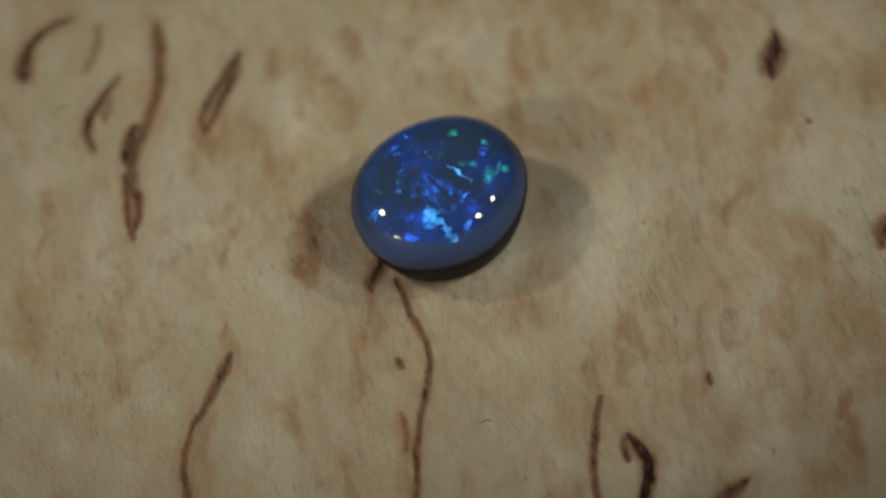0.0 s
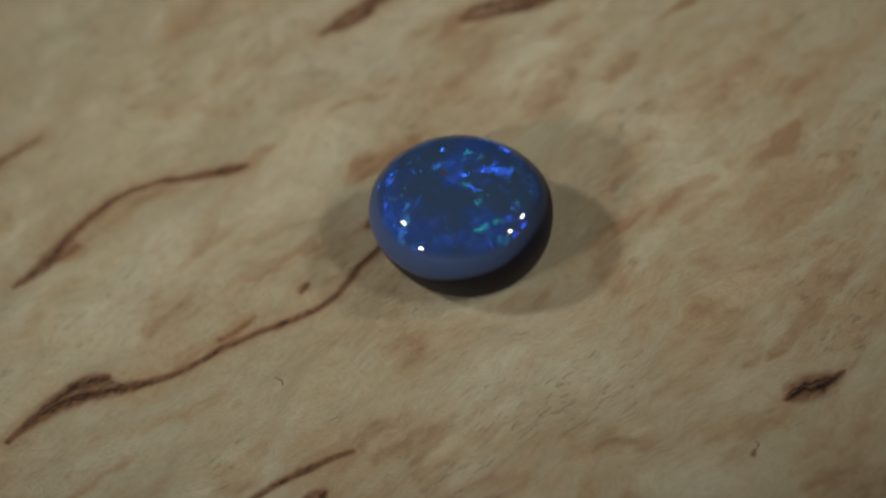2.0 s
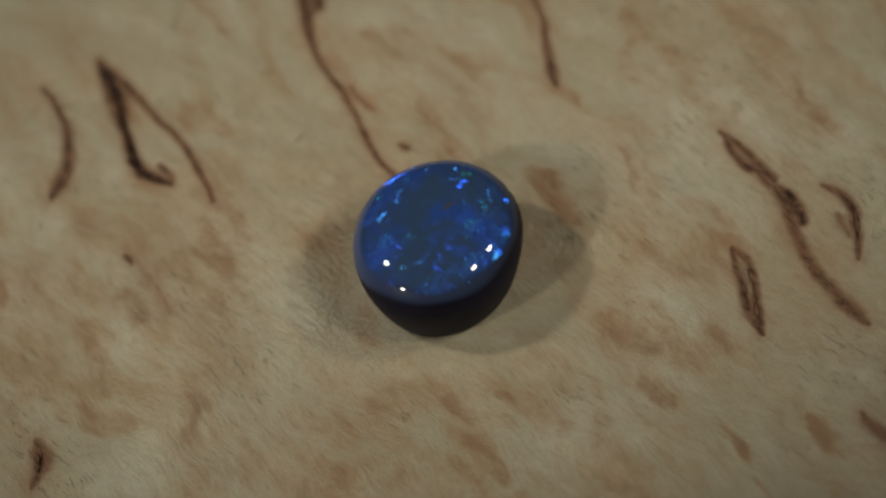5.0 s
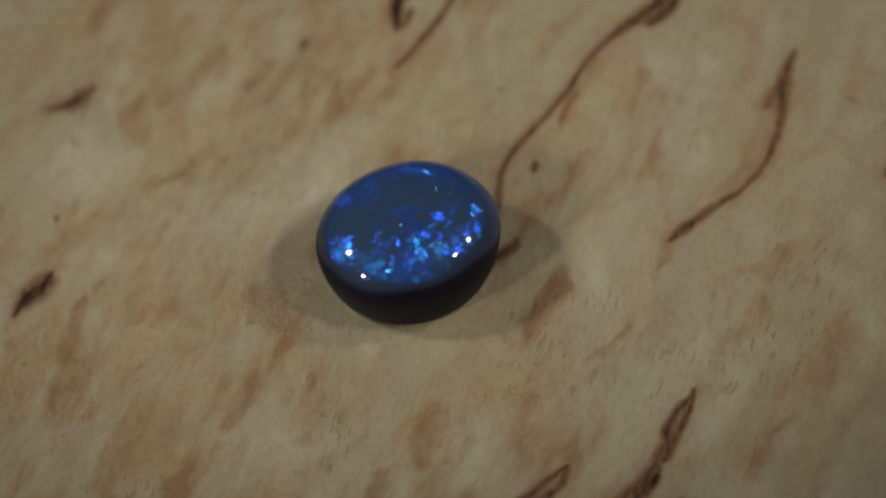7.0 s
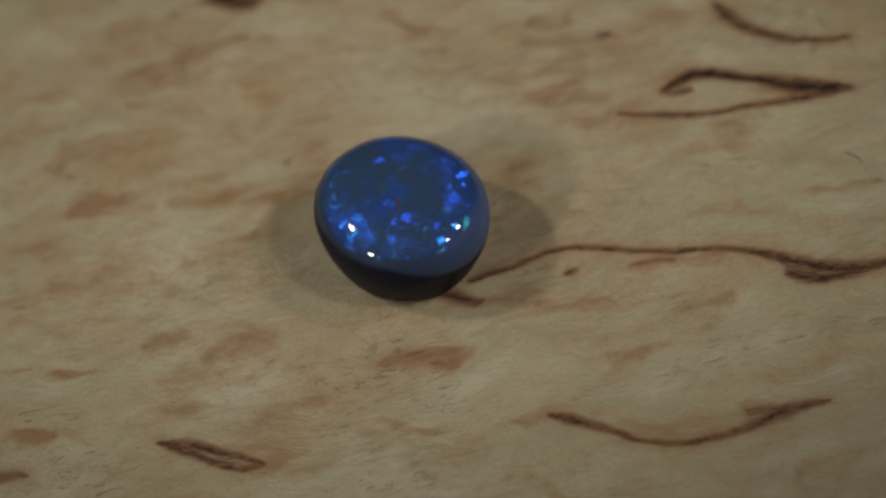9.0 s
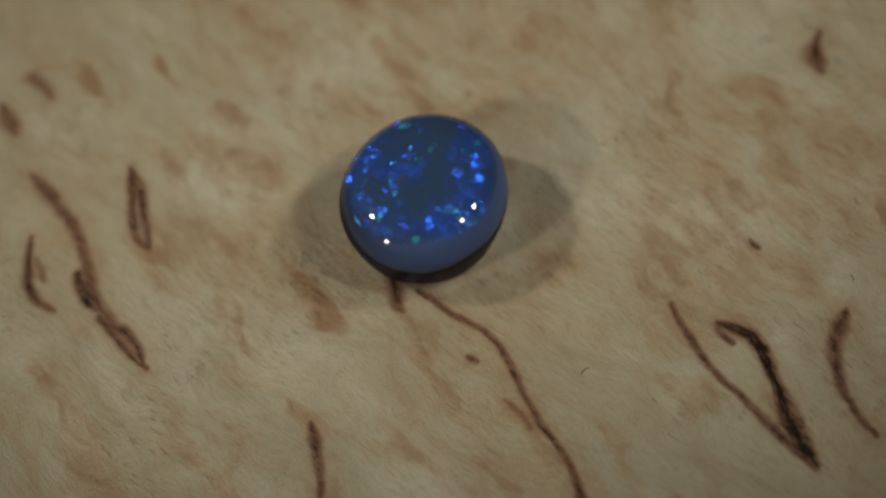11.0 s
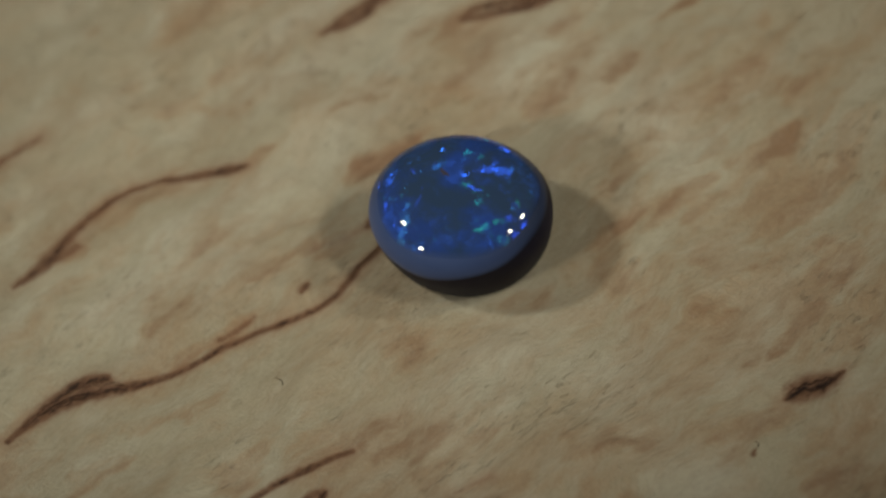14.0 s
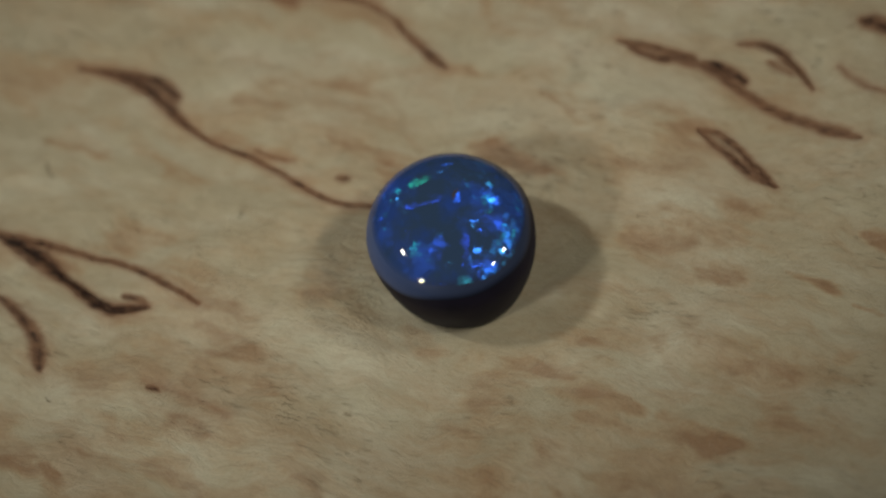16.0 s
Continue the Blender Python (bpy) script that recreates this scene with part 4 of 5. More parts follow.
    p.plate(5.45, 1.28, 0.80, 0.44, -41, 0.56, -0.01, 0.05, 0.40)
    p.plate(-1.17, -3.21, 0.80, 0.66, -41, -0.00, -0.44, 0.70, 0.30)
    p.plate(0.44, 0.57, 0.76, 0.58, 12, 0.11, -0.44, 0.85, 0.60)
    p.plate(1.87, 0.70, 1.02, 0.47, 12, 0.11, -0.44, 0.80, 0.60)
    p.plate(-2.12, 0.74, 0.80, 0.44, -26, 0.12, -0.44, 0.90, 0.35)
    p.plate(-0.26, 4.29, 0.70, 0.18, 36, 0.48, 0.27, 0.50, 1.00)
    p.plate(-2.09, 2.95, 0.44, 0.27, 59, 0.48, 0.27, 0.15, 0.90)
    p.plate(-2.94, 1.47, 0.33, 0.26, -84, 0.12, -0.44, 0.20, 0.70)
    p.plate(-2.50, -3.78, 1.17, 0.23, -38, 0.12, -0.43, 0.30, 0.90)
    p.plate(-3.78, -2.95, 0.77, 0.19, -43, 0.12, -0.43, 0.30, 0.60)
    p.plate(-4.99, -3.11, 0.40, 0.17, -26, 0.12, -0.43, 0.05, 0.90)
    p.plate(4.25, 0.89, 0.39, 0.32, 59, 0.55, 0.14, 0.05, 0.80)
    p.plate(0.59, 3.20, 0.33, 0.32, 59, 0.47, 0.27, 0.70, 0.50)
    p.plate(1.68, 5.25, 0.94, 0.33, -26, 0.47, 0.27, 0.90, 0.40)
    p.plate(5.52, 0.62, 0.66, 0.53, 59, 0.54, 0.14, 0.05, 0.60)
    p.plate(5.11, -0.31, 0.66, 0.53, 59, 0.55, 0.14, 0.80, 0.30)
    p.plate(3.57, -3.58, 1.11, 0.27, 53, 0.41, -0.53, 0.05, 0.40)
    p.plate(0.27, -4.91, 0.27, 0.17, -26, 0.11, -0.42, 0.10, 0.70)
    p.plate(-2.66, -1.10, 0.61, 0.43, 74, 0.23, -0.39, 0.50, 0.85)
    p.plate(-1.34, -1.55, 0.55, 0.32, 74, 0.22, -0.39, 0.05, 0.70)
    p.plate(-0.81, -2.20, 0.44, 0.21, 74, 0.22, -0.39, 0.05, 0.50)
    p.plate(-2.02, 0.97, 0.56, 0.28, -28, 0.22, -0.40, 0.30, 0.70)
    p.plate(-1.62, 3.14, 0.80, 0.36, 57, 0.39, 0.39, 0.25, 0.90)
    p.plate(-0.25, 4.15, 0.75, 0.29, 31, 0.38, 0.38, 0.35, 0.90)
    p.plate(1.97, 4.83, 1.18, 0.31, -19, 0.38, 0.38, 1.00, 0.70)
    p.plate(3.60, 4.06, 0.80, 0.66, -11, 0.37, 0.38, 0.90, 0.40)
    p.plate(4.27, -0.41, 0.98, 0.37, 74, 0.21, -0.39, 0.60, 0.50)
    p.plate(5.00, 1.43, 0.55, 0.53, 74, 0.49, 0.28, 0.05, 0.70)
    p.plate(5.26, -0.46, 1.33, 0.27, 68, 0.53, -0.41, 0.10, 0.50)
    p.plate(-1.00, -4.77, 1.04, 0.18, -23, 0.22, -0.38, 0.20, 0.70)
    p.plate(-2.97, -3.16, 0.95, 0.25, -47, 0.23, -0.38, 0.20, 0.50)
    p.plate(2.50, -2.19, 0.66, 0.53, 74, 0.21, -0.39, 0.05, 0.30)
    p.plate(0.48, 2.74, 0.87, 0.80, 74, 0.38, 0.39, 0.05, 0.25)
    p.plate(-2.47, 0.49, 0.77, 0.67, 89, 0.32, -0.32, 0.05, 0.50)
    p.plate(-0.85, -1.09, 0.77, 0.32, 89, 0.31, -0.32, 0.05, 0.40)
    p.plate(-2.89, 2.04, 0.39, 0.27, 89, 0.28, 0.48, 0.50, 0.80)
    p.plate(-1.63, 2.77, 0.40, 0.33, 4, 0.27, 0.47, 0.50, 0.90)
    p.plate(0.16, 2.80, 0.77, 0.67, 89, 0.27, 0.47, 0.10, 0.80)
    p.plate(0.86, 2.11, 0.22, 0.13, 89, 0.26, 0.48, 0.50, 1.00)
    p.plate(1.05, 2.75, 0.44, 0.21, 89, 0.26, 0.47, 0.20, 1.00)
    p.plate(-0.76, 3.97, 0.53, 0.33, 4, 0.27, 0.47, 0.40, 0.70)
    p.plate(0.67, 4.51, 1.07, 0.31, 4, 0.27, 0.47, 0.35, 1.00)
    p.plate(2.19, 4.77, 0.80, 0.26, 4, 0.26, 0.47, 0.70, 0.50)
    p.plate(3.56, 3.48, 1.11, 0.26, -54, 0.40, 0.40, 0.10, 0.80)
    p.plate(4.83, 2.57, 1.03, 0.36, -42, 0.40, 0.40, 0.90, 0.70)
    p.plate(3.47, -1.12, 0.78, 0.39, 77, 0.30, -0.32, 0.35, 0.60)
    p.plate(4.23, 1.55, 1.09, 0.53, 89, 0.40, 0.40, 0.05, 0.50)
    p.plate(1.33, -4.21, 1.07, 0.55, 4, 0.31, -0.31, 0.05, 0.30)
    p.plate(-0.18, -3.49, 0.21, 0.17, 4, 0.31, -0.31, 0.30, 0.50)
    p.plate(-1.73, -2.71, 1.54, 0.59, -45, 0.39, -0.22, 0.90, 0.60)
    p.plate(-0.25, -3.68, 0.27, 0.26, 19, 0.38, -0.22, 0.50, 0.90)
    p.plate(0.06, -1.84, 2.38, 0.27, -63, 0.38, -0.22, 0.05, 0.50)
    p.plate(-1.02, 0.38, 0.67, 0.31, 19, 0.39, -0.23, 0.25, 0.80)
    p.plate(2.65, 0.41, 1.08, 0.94, -63, 0.37, -0.23, 0.15, 0.40)
    p.plate(0.39, 2.09, 0.77, 0.21, -82, 0.13, 0.53, 0.40, 0.90)
    p.plate(1.02, 2.96, 0.67, 0.53, -39, 0.13, 0.53, 0.40, 0.90)
    p.plate(0.11, 3.53, 1.07, 0.98, 19, 0.13, 0.52, 0.15, 0.60)
    p.plate(-2.14, 2.10, 0.80, 0.66, 19, 0.14, 0.53, 0.30, 0.50)
    p.plate(2.82, 2.99, 0.90, 0.58, 2, 0.28, 0.49, 0.40, 0.90)
    p.plate(3.40, 3.70, 1.30, 0.81, -63, 0.28, 0.49, 0.15, 0.70)
    p.plate(1.87, 4.51, 0.44, 0.40, -51, 0.13, 0.52, 0.50, 1.00)
    p.plate(0.04, 4.57, 1.21, 0.22, 27, 0.13, 0.52, 1.00, 0.60)
    p.plate(1.23, 4.73, 0.94, 0.26, 19, 0.13, 0.52, 0.40, 0.70)
    p.plate(4.74, 2.68, 1.00, 0.37, -39, 0.28, 0.49, 0.80, 0.60)
    p.plate(2.41, 2.21, 1.60, 0.44, 19, 0.12, 0.53, 0.05, 0.50)
    p.plate(-3.75, -1.17, 0.65, 0.22, -63, 0.39, -0.23, 0.30, 0.50)
    p.plate(3.67, 2.50, 0.21, 0.17, 19, 0.28, 0.49, 0.10, 0.80)
    p.plate(-1.52, 2.76, 1.07, 0.87, 19, 0.14, 0.53, 0.25, 0.50)
    p.plate(-0.41, -3.80, 0.87, 0.37, -1, 0.32, 0.32, 0.15, 0.80)
    p.plate(-2.04, -2.43, 0.98, 0.67, -1, -0.48, 0.27, 0.75, 0.40)
    p.plate(-0.21, 1.20, 0.39, 0.32, -1, 0.31, 0.31, 0.55, 1.00)
    p.plate(-1.43, 1.94, 0.65, 0.48, 24, 0.32, 0.30, 0.50, 0.90)
    p.plate(-0.65, 1.45, 0.80, 0.66, -86, 0.32, 0.30, 0.10, 0.50)
    p.plate(-0.27, 4.53, 0.76, 0.40, 24, 0.25, 0.62, 0.50, 0.90)
    p.plate(-1.61, 3.58, 0.65, 0.38, 24, -0.41, 0.40, 0.40, 0.80)
    p.plate(-0.37, 3.85, 0.37, 0.22, -86, -0.41, 0.40, 0.40, 0.80)
    p.plate(-0.89, 4.82, 1.32, 0.21, 30, -0.41, 0.39, 0.85, 0.70)
    p.plate(-3.42, 2.65, 0.56, 0.37, 36, -0.40, 0.40, 0.60, 1.00)
    p.plate(-4.40, -1.55, 0.59, 0.39, -86, -0.48, 0.27, 0.15, 0.80)
    p.plate(-4.53, -1.17, 0.27, 0.22, -86, -0.48, 0.27, 0.50, 0.80)
    p.plate(-3.30, 0.19, 0.64, 0.32, 77, -0.48, 0.26, 0.20, 0.50)
    p.plate(-5.31, 0.17, 0.59, 0.26, -86, -0.47, 0.26, 0.80, 0.50)
    p.plate(2.98, 3.35, 0.65, 0.40, 24, 0.30, 0.30, 0.60, 0.60)
    p.plate(2.30, 3.95, 0.66, 0.32, -1, 0.31, 0.30, 0.40, 0.70)
    p.plate(1.75, 4.81, 0.79, 0.31, -61, 0.24, 0.62, 0.20, 0.80)
    p.plate(1.35, 5.43, 0.98, 0.21, 5, 0.24, 0.62, 0.15, 0.80)
    p.plate(0.47, 5.04, 0.66, 0.40, -1, 0.24, 0.62, 0.20, 0.60)
    p.plate(5.24, 1.79, 0.80, 0.17, -86, 0.30, 0.30, 0.05, 0.50)
    p.plate(-2.94, 1.09, 1.31, 1.07, -1, -0.48, 0.26, 0.05, 0.30)
    p.plate(-0.46, -3.70, 0.49, 0.37, 2, -0.54, 0.14, 0.45, 0.90)
    p.plate(2.99, 3.15, 0.90, 0.79, 2, 0.21, 0.37, 0.35, 1.00)
    p.plate(2.24, 4.03, 0.77, 0.46, -88, 0.21, 0.37, 0.30, 0.60)
    p.plate(1.23, 5.25, 1.11, 0.27, 8, 0.07, 0.66, 0.20, 0.80)
    p.plate(-0.55, 3.88, 0.67, 0.31, -71, 0.22, 0.37, 0.40, 0.80)
    p.plate(-0.46, 4.35, 0.44, 0.16, 14, 0.07, 0.66, 0.50, 0.80)
    p.plate(-2.09, 1.47, 0.55, 0.53, 14, 0.23, 0.38, 0.30, 0.70)
    p.plate(-2.20, 2.84, 0.81, 0.64, -9, -0.50, 0.28, 0.45, 0.90)
    p.plate(-2.35, -0.03, 0.67, 0.66, -71, -0.54, 0.13, 0.10, 0.50)
    p.plate(-4.40, -1.68, 0.94, 0.35, -71, -0.53, 0.13, 0.40, 0.90)
    p.plate(-4.88, -0.56, 0.80, 0.44, -71, -0.53, 0.13, 0.20, 0.70)
    p.plate(-4.53, 0.32, 0.44, 0.32, 14, -0.53, 0.13, 0.30, 0.70)
    p.plate(-0.56, 2.53, 0.53, 0.22, -71, 0.22, 0.37, 0.20, 0.60)
    p.plate(0.65, 2.94, 1.60, 0.66, -71, 0.22, 0.37, 0.05, 0.35)
    p.plate(-1.34, 2.20, 0.55, 0.27, 14, 0.22, 0.37, 0.30, 0.60)
    p.plate(-3.68, 2.04, 0.87, 0.37, 14, -0.50, 0.28, 0.30, 0.50)
    p.plate(-3.77, -3.16, 0.17, 0.16, 14, -0.53, 0.14, 0.60, 0.70)
    p.plate(3.86, 3.83, 0.80, 0.44, -71, 0.21, 0.37, 0.05, 0.50)
    p.plate(3.89, 2.99, 0.65, 0.57, -23, 0.10, 0.41, 0.20, 0.90)
    p.plate(0.67, 3.37, 1.09, 0.67, 54, 0.11, 0.41, 0.15, 0.90)
    p.plate(-0.18, 2.31, 0.67, 0.55, -56, 0.11, 0.42, 0.25, 0.70)
    p.plate(0.37, 0.95, 0.27, 0.26, 66, 0.11, 0.42, 0.20, 0.90)
    p.plate(2.47, 4.96, 0.71, 0.50, 88, -0.11, 0.66, 0.20, 0.90)
    p.plate(1.61, 5.29, 0.75, 0.24, -14, -0.11, 0.66, 0.40, 0.90)
    p.plate(-1.81, 3.45, 0.54, 0.27, 54, 0.12, 0.41, 0.40, 0.80)
    p.plate(-2.48, -0.32, 0.44, 0.21, 54, -0.55, -0.01, 0.60, 0.80)
    p.plate(-4.44, -0.35, 0.76, 0.43, 48, -0.55, -0.01, 0.45, 0.70)
    p.plate(-3.20, 2.11, 1.09, 0.67, 29, -0.55, 0.14, 0.50, 0.50)
    p.plate(0.64, -3.15, 0.56, 0.21, 17, 0.11, 0.43, 0.15, 0.60)
    p.plate(-5.58, -1.49, 0.17, 0.16, 29, -0.54, -0.01, 0.30, 0.70)
    p.plate(-4.60, 1.26, 1.97, 0.80, 29, -0.55, 0.14, 0.30, 0.35)
    p.plate(1.56, 3.02, 0.27, 0.22, -56, 0.11, 0.42, 0.05, 0.70)
    p.plate(1.05, 3.06, 0.97, 0.94, 57, -0.00, 0.43, 0.35, 1.00)
    p.plate(0.21, 2.21, 1.08, 0.94, 57, -0.00, 0.43, 0.25, 0.70)
    p.plate(0.71, 3.94, 0.66, 0.53, 44, -0.00, 0.43, 0.35, 0.80)
    p.plate(0.30, 0.88, 0.37, 0.17, -41, -0.00, 0.44, 0.20, 0.70)
    p.plate(3.28, 4.48, 0.94, 0.26, -33, -0.01, 0.43, 0.30, 1.00)
    p.plate(4.25, 2.90, 0.52, 0.30, -77, -0.01, 0.43, 0.20, 0.80)
    p.plate(-1.86, 3.27, 0.74, 0.40, -49, 0.00, 0.43, 0.45, 0.70)
    p.plate(-3.93, 1.64, 0.66, 0.37, 44, -0.57, -0.01, 0.70, 0.40)
    p.plate(-5.12, -3.16, 1.33, 0.13, -45, -0.52, -0.15, 0.90, 0.70)
    p.plate(-5.76, 0.79, 0.66, 0.32, 44, -0.57, -0.01, 0.40, 0.50)
    p.plate(-5.21, 1.49, 0.39, 0.21, 44, -0.57, -0.01, 0.30, 0.70)
    p.plate(0.60, -4.85, 0.84, 0.15, 11, -0.54, -0.14, 0.05, 0.60)
    p.plate(-3.58, -2.45, 1.60, 0.87, -41, -0.53, -0.15, 0.05, 0.30)
    p.plate(-3.85, 0.29, 1.75, 0.53, 44, -0.57, -0.00, 0.05, 0.30)
    p.plate(0.74, 4.29, 0.67, 0.31, -26, -0.12, 0.41, 0.45, 0.90)
    p.plate(1.28, 3.16, 1.11, 0.66, -84, -0.12, 0.42, 0.50, 0.55)
    p.plate(3.63, 4.26, 0.37, 0.24, -52, -0.13, 0.41, 0.40, 0.80)
    p.plate(-1.49, 3.04, 0.35, 0.15, 36, -0.11, 0.42, 0.50, 0.70)
    p.plate(2.32, 0.76, 0.87, 0.80, 59, -0.12, 0.42, 0.05, 0.35)
    p.plate(0.43, -4.66, 0.58, 0.36, 36, -0.48, -0.28, 0.10, 0.90)
    p.plate(-5.43, 1.09, 0.48, 0.31, -26, -0.41, 0.53, 0.50, 0.90)
    p.plate(-5.63, 0.14, 0.55, 0.37, 59, -0.55, -0.15, 0.60, 0.70)
    p.plate(-5.39, -2.65, 0.87, 0.29, -52, -0.55, -0.15, 0.90, 0.70)
    p.plate(-3.59, -4.41, 1.34, 0.22, -26, -0.47, -0.28, 0.90, 0.40)
    p.plate(-3.23, 0.92, 0.44, 0.37, 59, -0.11, 0.42, 0.05, 0.50)
    p.plate(-3.61, 1.36, 0.13, 0.11, -26, -0.11, 0.42, 0.50, 0.80)
    p.plate(-1.34, 2.24, 3.50, 2.40, 59, -0.11, 0.42, 0.05, 0.25)
    p.plate(2.61, 0.84, 0.65, 0.48, 87, -0.23, 0.38, 0.05, 0.90)
    p.plate(-0.13, -4.33, 0.94, 0.39, 1, -0.39, -0.39, 0.25, 1.00)
    p.plate(0.77, -4.88, 0.40, 0.22, -11, -0.39, -0.39, 0.40, 0.80)
    p.plate(-2.76, 0.66, 0.67, 0.44, -11, -0.22, 0.38, 0.05, 0.70)
    p.plate(-2.81, -1.21, 0.16, 0.13, -11, -0.38, -0.40, 0.10, 0.80)
    p.plate(-3.67, -3.20, 0.40, 0.32, -69, -0.38, -0.40, 0.45, 0.90)
    p.plate(-4.42, -2.19, 0.54, 0.38, -81, -0.49, -0.29, 0.50, 0.80)
    p.plate(-3.70, -4.01, 1.18, 0.45, -19, -0.38, -0.39, 0.80, 0.70)
    p.plate(-5.26, -2.68, 0.88, 0.40, -75, -0.49, -0.29, 1.00, 0.80)
    p.plate(-5.74, -0.11, 0.66, 0.37, 74, -0.54, 0.40, 0.60, 0.80)
    p.plate(-5.65, 0.63, 0.66, 0.27, 74, -0.54, 0.40, 0.30, 0.60)
    p.plate(-5.32, 0.52, 0.55, 0.37, 74, -0.54, 0.40, 0.05, 0.50)
    p.plate(-3.58, -2.07, 0.55, 0.48, 74, -0.50, -0.29, 0.05, 0.50)
    p.plate(-2.13, -4.95, 0.53, 0.17, -11, -0.38, -0.39, 0.40, 0.70)
    p.plate(0.19, 1.38, 0.80, 0.65, 12, -0.44, -0.08, 0.15, 0.80)
    p.plate(0.68, 1.78, 0.32, 0.31, 58, -0.45, -0.08, 0.45, 1.00)
    p.plate(0.33, 0.78, 0.32, 0.31, 58, -0.45, -0.08, 0.45, 1.00)
    p.plate(-0.87, 1.71, 0.44, 0.27, -37, -0.44, -0.08, 0.50, 1.00)
    p.plate(-1.53, 3.28, 0.30, 0.19, -12, -0.44, -0.08, 0.40, 0.90)
    p.plate(-2.50, 2.87, 0.26, 0.23, -89, -0.44, -0.08, 0.30, 1.00)
    p.plate(-2.13, 1.74, 0.87, 0.67, -12, -0.44, -0.08, 0.05, 0.50)
    p.plate(-4.09, 1.52, 0.59, 0.22, 58, -0.43, -0.08, 0.30, 0.90)
    p.plate(-3.99, 0.60, 0.45, 0.26, -49, -0.43, -0.07, 0.10, 0.70)
    p.plate(-5.52, 0.18, 1.07, 0.26, 58, -0.43, -0.07, 0.55, 1.00)
    p.plate(1.30, -4.55, 0.65, 0.32, 46, 0.23, -0.50, 0.40, 0.80)
    p.plate(1.86, -3.54, 0.87, 0.80, -37, 0.23, -0.50, 0.10, 0.40)
    p.plate(4.49, -0.72, 0.57, 0.36, 12, 0.22, -0.51, 1.00, 0.70)
    p.plate(3.81, -1.24, 0.67, 0.13, 58, 0.22, -0.51, 0.90, 0.60)
    p.plate(-3.55, -3.69, 0.44, 0.37, -37, -0.57, -0.36, 0.95, 0.70)
    p.plate(-2.53, -4.80, 0.87, 0.27, -12, 0.09, -0.56, 0.95, 0.60)
    p.plate(-5.32, -2.54, 0.90, 0.32, -49, -0.56, -0.37, 0.90, 0.50)
    p.plate(-4.06, -3.99, 1.75, 0.53, -37, -0.57, -0.36, 0.80, 0.30)
    p.plate(-1.32, -4.60, 0.36, 0.31, -76, 0.44, -0.09, 0.30, 0.76)
    p.plate(3.12, -0.01, 1.04, 0.21, -74, 0.42, -0.10, 0.15, 0.72)
    p.plate(2.83, 2.13, 0.73, 0.21, -26, 0.42, -0.10, 0.50, 0.49)
    p.plate(2.36, -1.88, 1.04, 0.21, 14, 0.43, -0.09, 0.05, 0.52)
    p.plate(-1.66, 4.83, 0.52, 0.31, 47, -0.04, 0.53, 0.30, 0.70)
    p.plate(0.25, -3.23, 0.52, 0.31, 39, 0.43, -0.09, 0.45, 0.63)
    p.plate(3.56, 0.73, 0.73, 0.31, -35, 0.42, -0.10, 0.05, 0.73)
    p.plate(0.77, -2.69, 0.73, 0.31, 77, 0.43, -0.09, 0.45, 0.50)
    p.plate(-3.12, -1.38, 0.73, 0.21, -41, 0.44, -0.10, 0.45, 0.86)
    p.plate(4.01, 3.20, 0.73, 0.31, 39, 0.66, 0.12, 0.05, 0.65)
    p.plate(1.18, -4.11, 0.52, 0.21, -77, 0.43, -0.09, 0.90, 0.59)
    p.plate(-3.99, 1.20, 1.04, 0.21, 46, -0.03, 0.55, 0.45, 0.87)
    p.plate(3.92, 3.87, 0.36, 0.21, 31, 0.11, 0.55, 0.45, 0.90)
    p.plate(-4.73, 1.93, 0.36, 0.31, 82, -0.17, 0.51, 0.35, 0.50)
    p.plate(1.71, 2.79, 0.73, 0.31, 71, 0.44, 0.01, 0.05, 0.44)
    p.plate(-2.14, -4.85, 0.36, 0.21, 34, 0.45, 0.03, 0.45, 0.85)
    p.plate(-3.91, -1.29, 0.36, 0.47, 61, -0.17, 0.52, 0.90, 0.58)
    p.plate(-1.38, 4.93, 0.52, 0.47, 43, -0.18, 0.51, 0.50, 0.46)
    p.plate(-3.23, -0.64, 1.04, 0.31, 20, -0.17, 0.52, 0.20, 0.94)
    p.plate(-4.10, -1.30, 0.73, 0.31, -52, -0.17, 0.52, 0.90, 0.62)
    p.plate(0.49, 3.75, 0.52, 0.47, 3, -0.03, 0.57, 0.45, 0.50)
    p.plate(-3.81, -2.21, 0.73, 0.21, 71, -0.17, 0.53, 0.45, 0.78)
    p.plate(-0.07, -4.71, 0.73, 0.47, -47, 0.44, 0.03, 0.35, 0.86)
    p.plate(-3.17, 3.97, 0.73, 0.31, 85, -0.17, 0.51, 0.05, 0.66)
    p.plate(2.35, -2.60, 0.73, 0.31, 8, 0.44, 0.02, 0.45, 0.59)
    p.plate(-0.68, -4.66, 1.04, 0.31, -19, 0.44, 0.03, 0.20, 0.88)
    p.plate(0.75, -5.09, 0.73, 0.47, -89, 0.42, 0.14, 0.20, 0.51)
    p.plate(-4.86, 1.22, 0.73, 0.47, -20, -0.30, 0.45, 0.50, 0.49)
    p.plate(2.93, -2.95, 1.04, 0.31, -58, 0.41, 0.14, 0.35, 0.80)
    p.plate(2.51, 2.24, 1.04, 0.47, 28, 0.41, 0.12, 0.30, 0.82)
    p.plate(-0.43, 4.54, 1.04, 0.21, 72, -0.18, 0.54, 0.20, 0.46)
    p.plate(3.98, 1.63, 0.36, 0.31, 74, 0.41, 0.13, 0.50, 0.76)
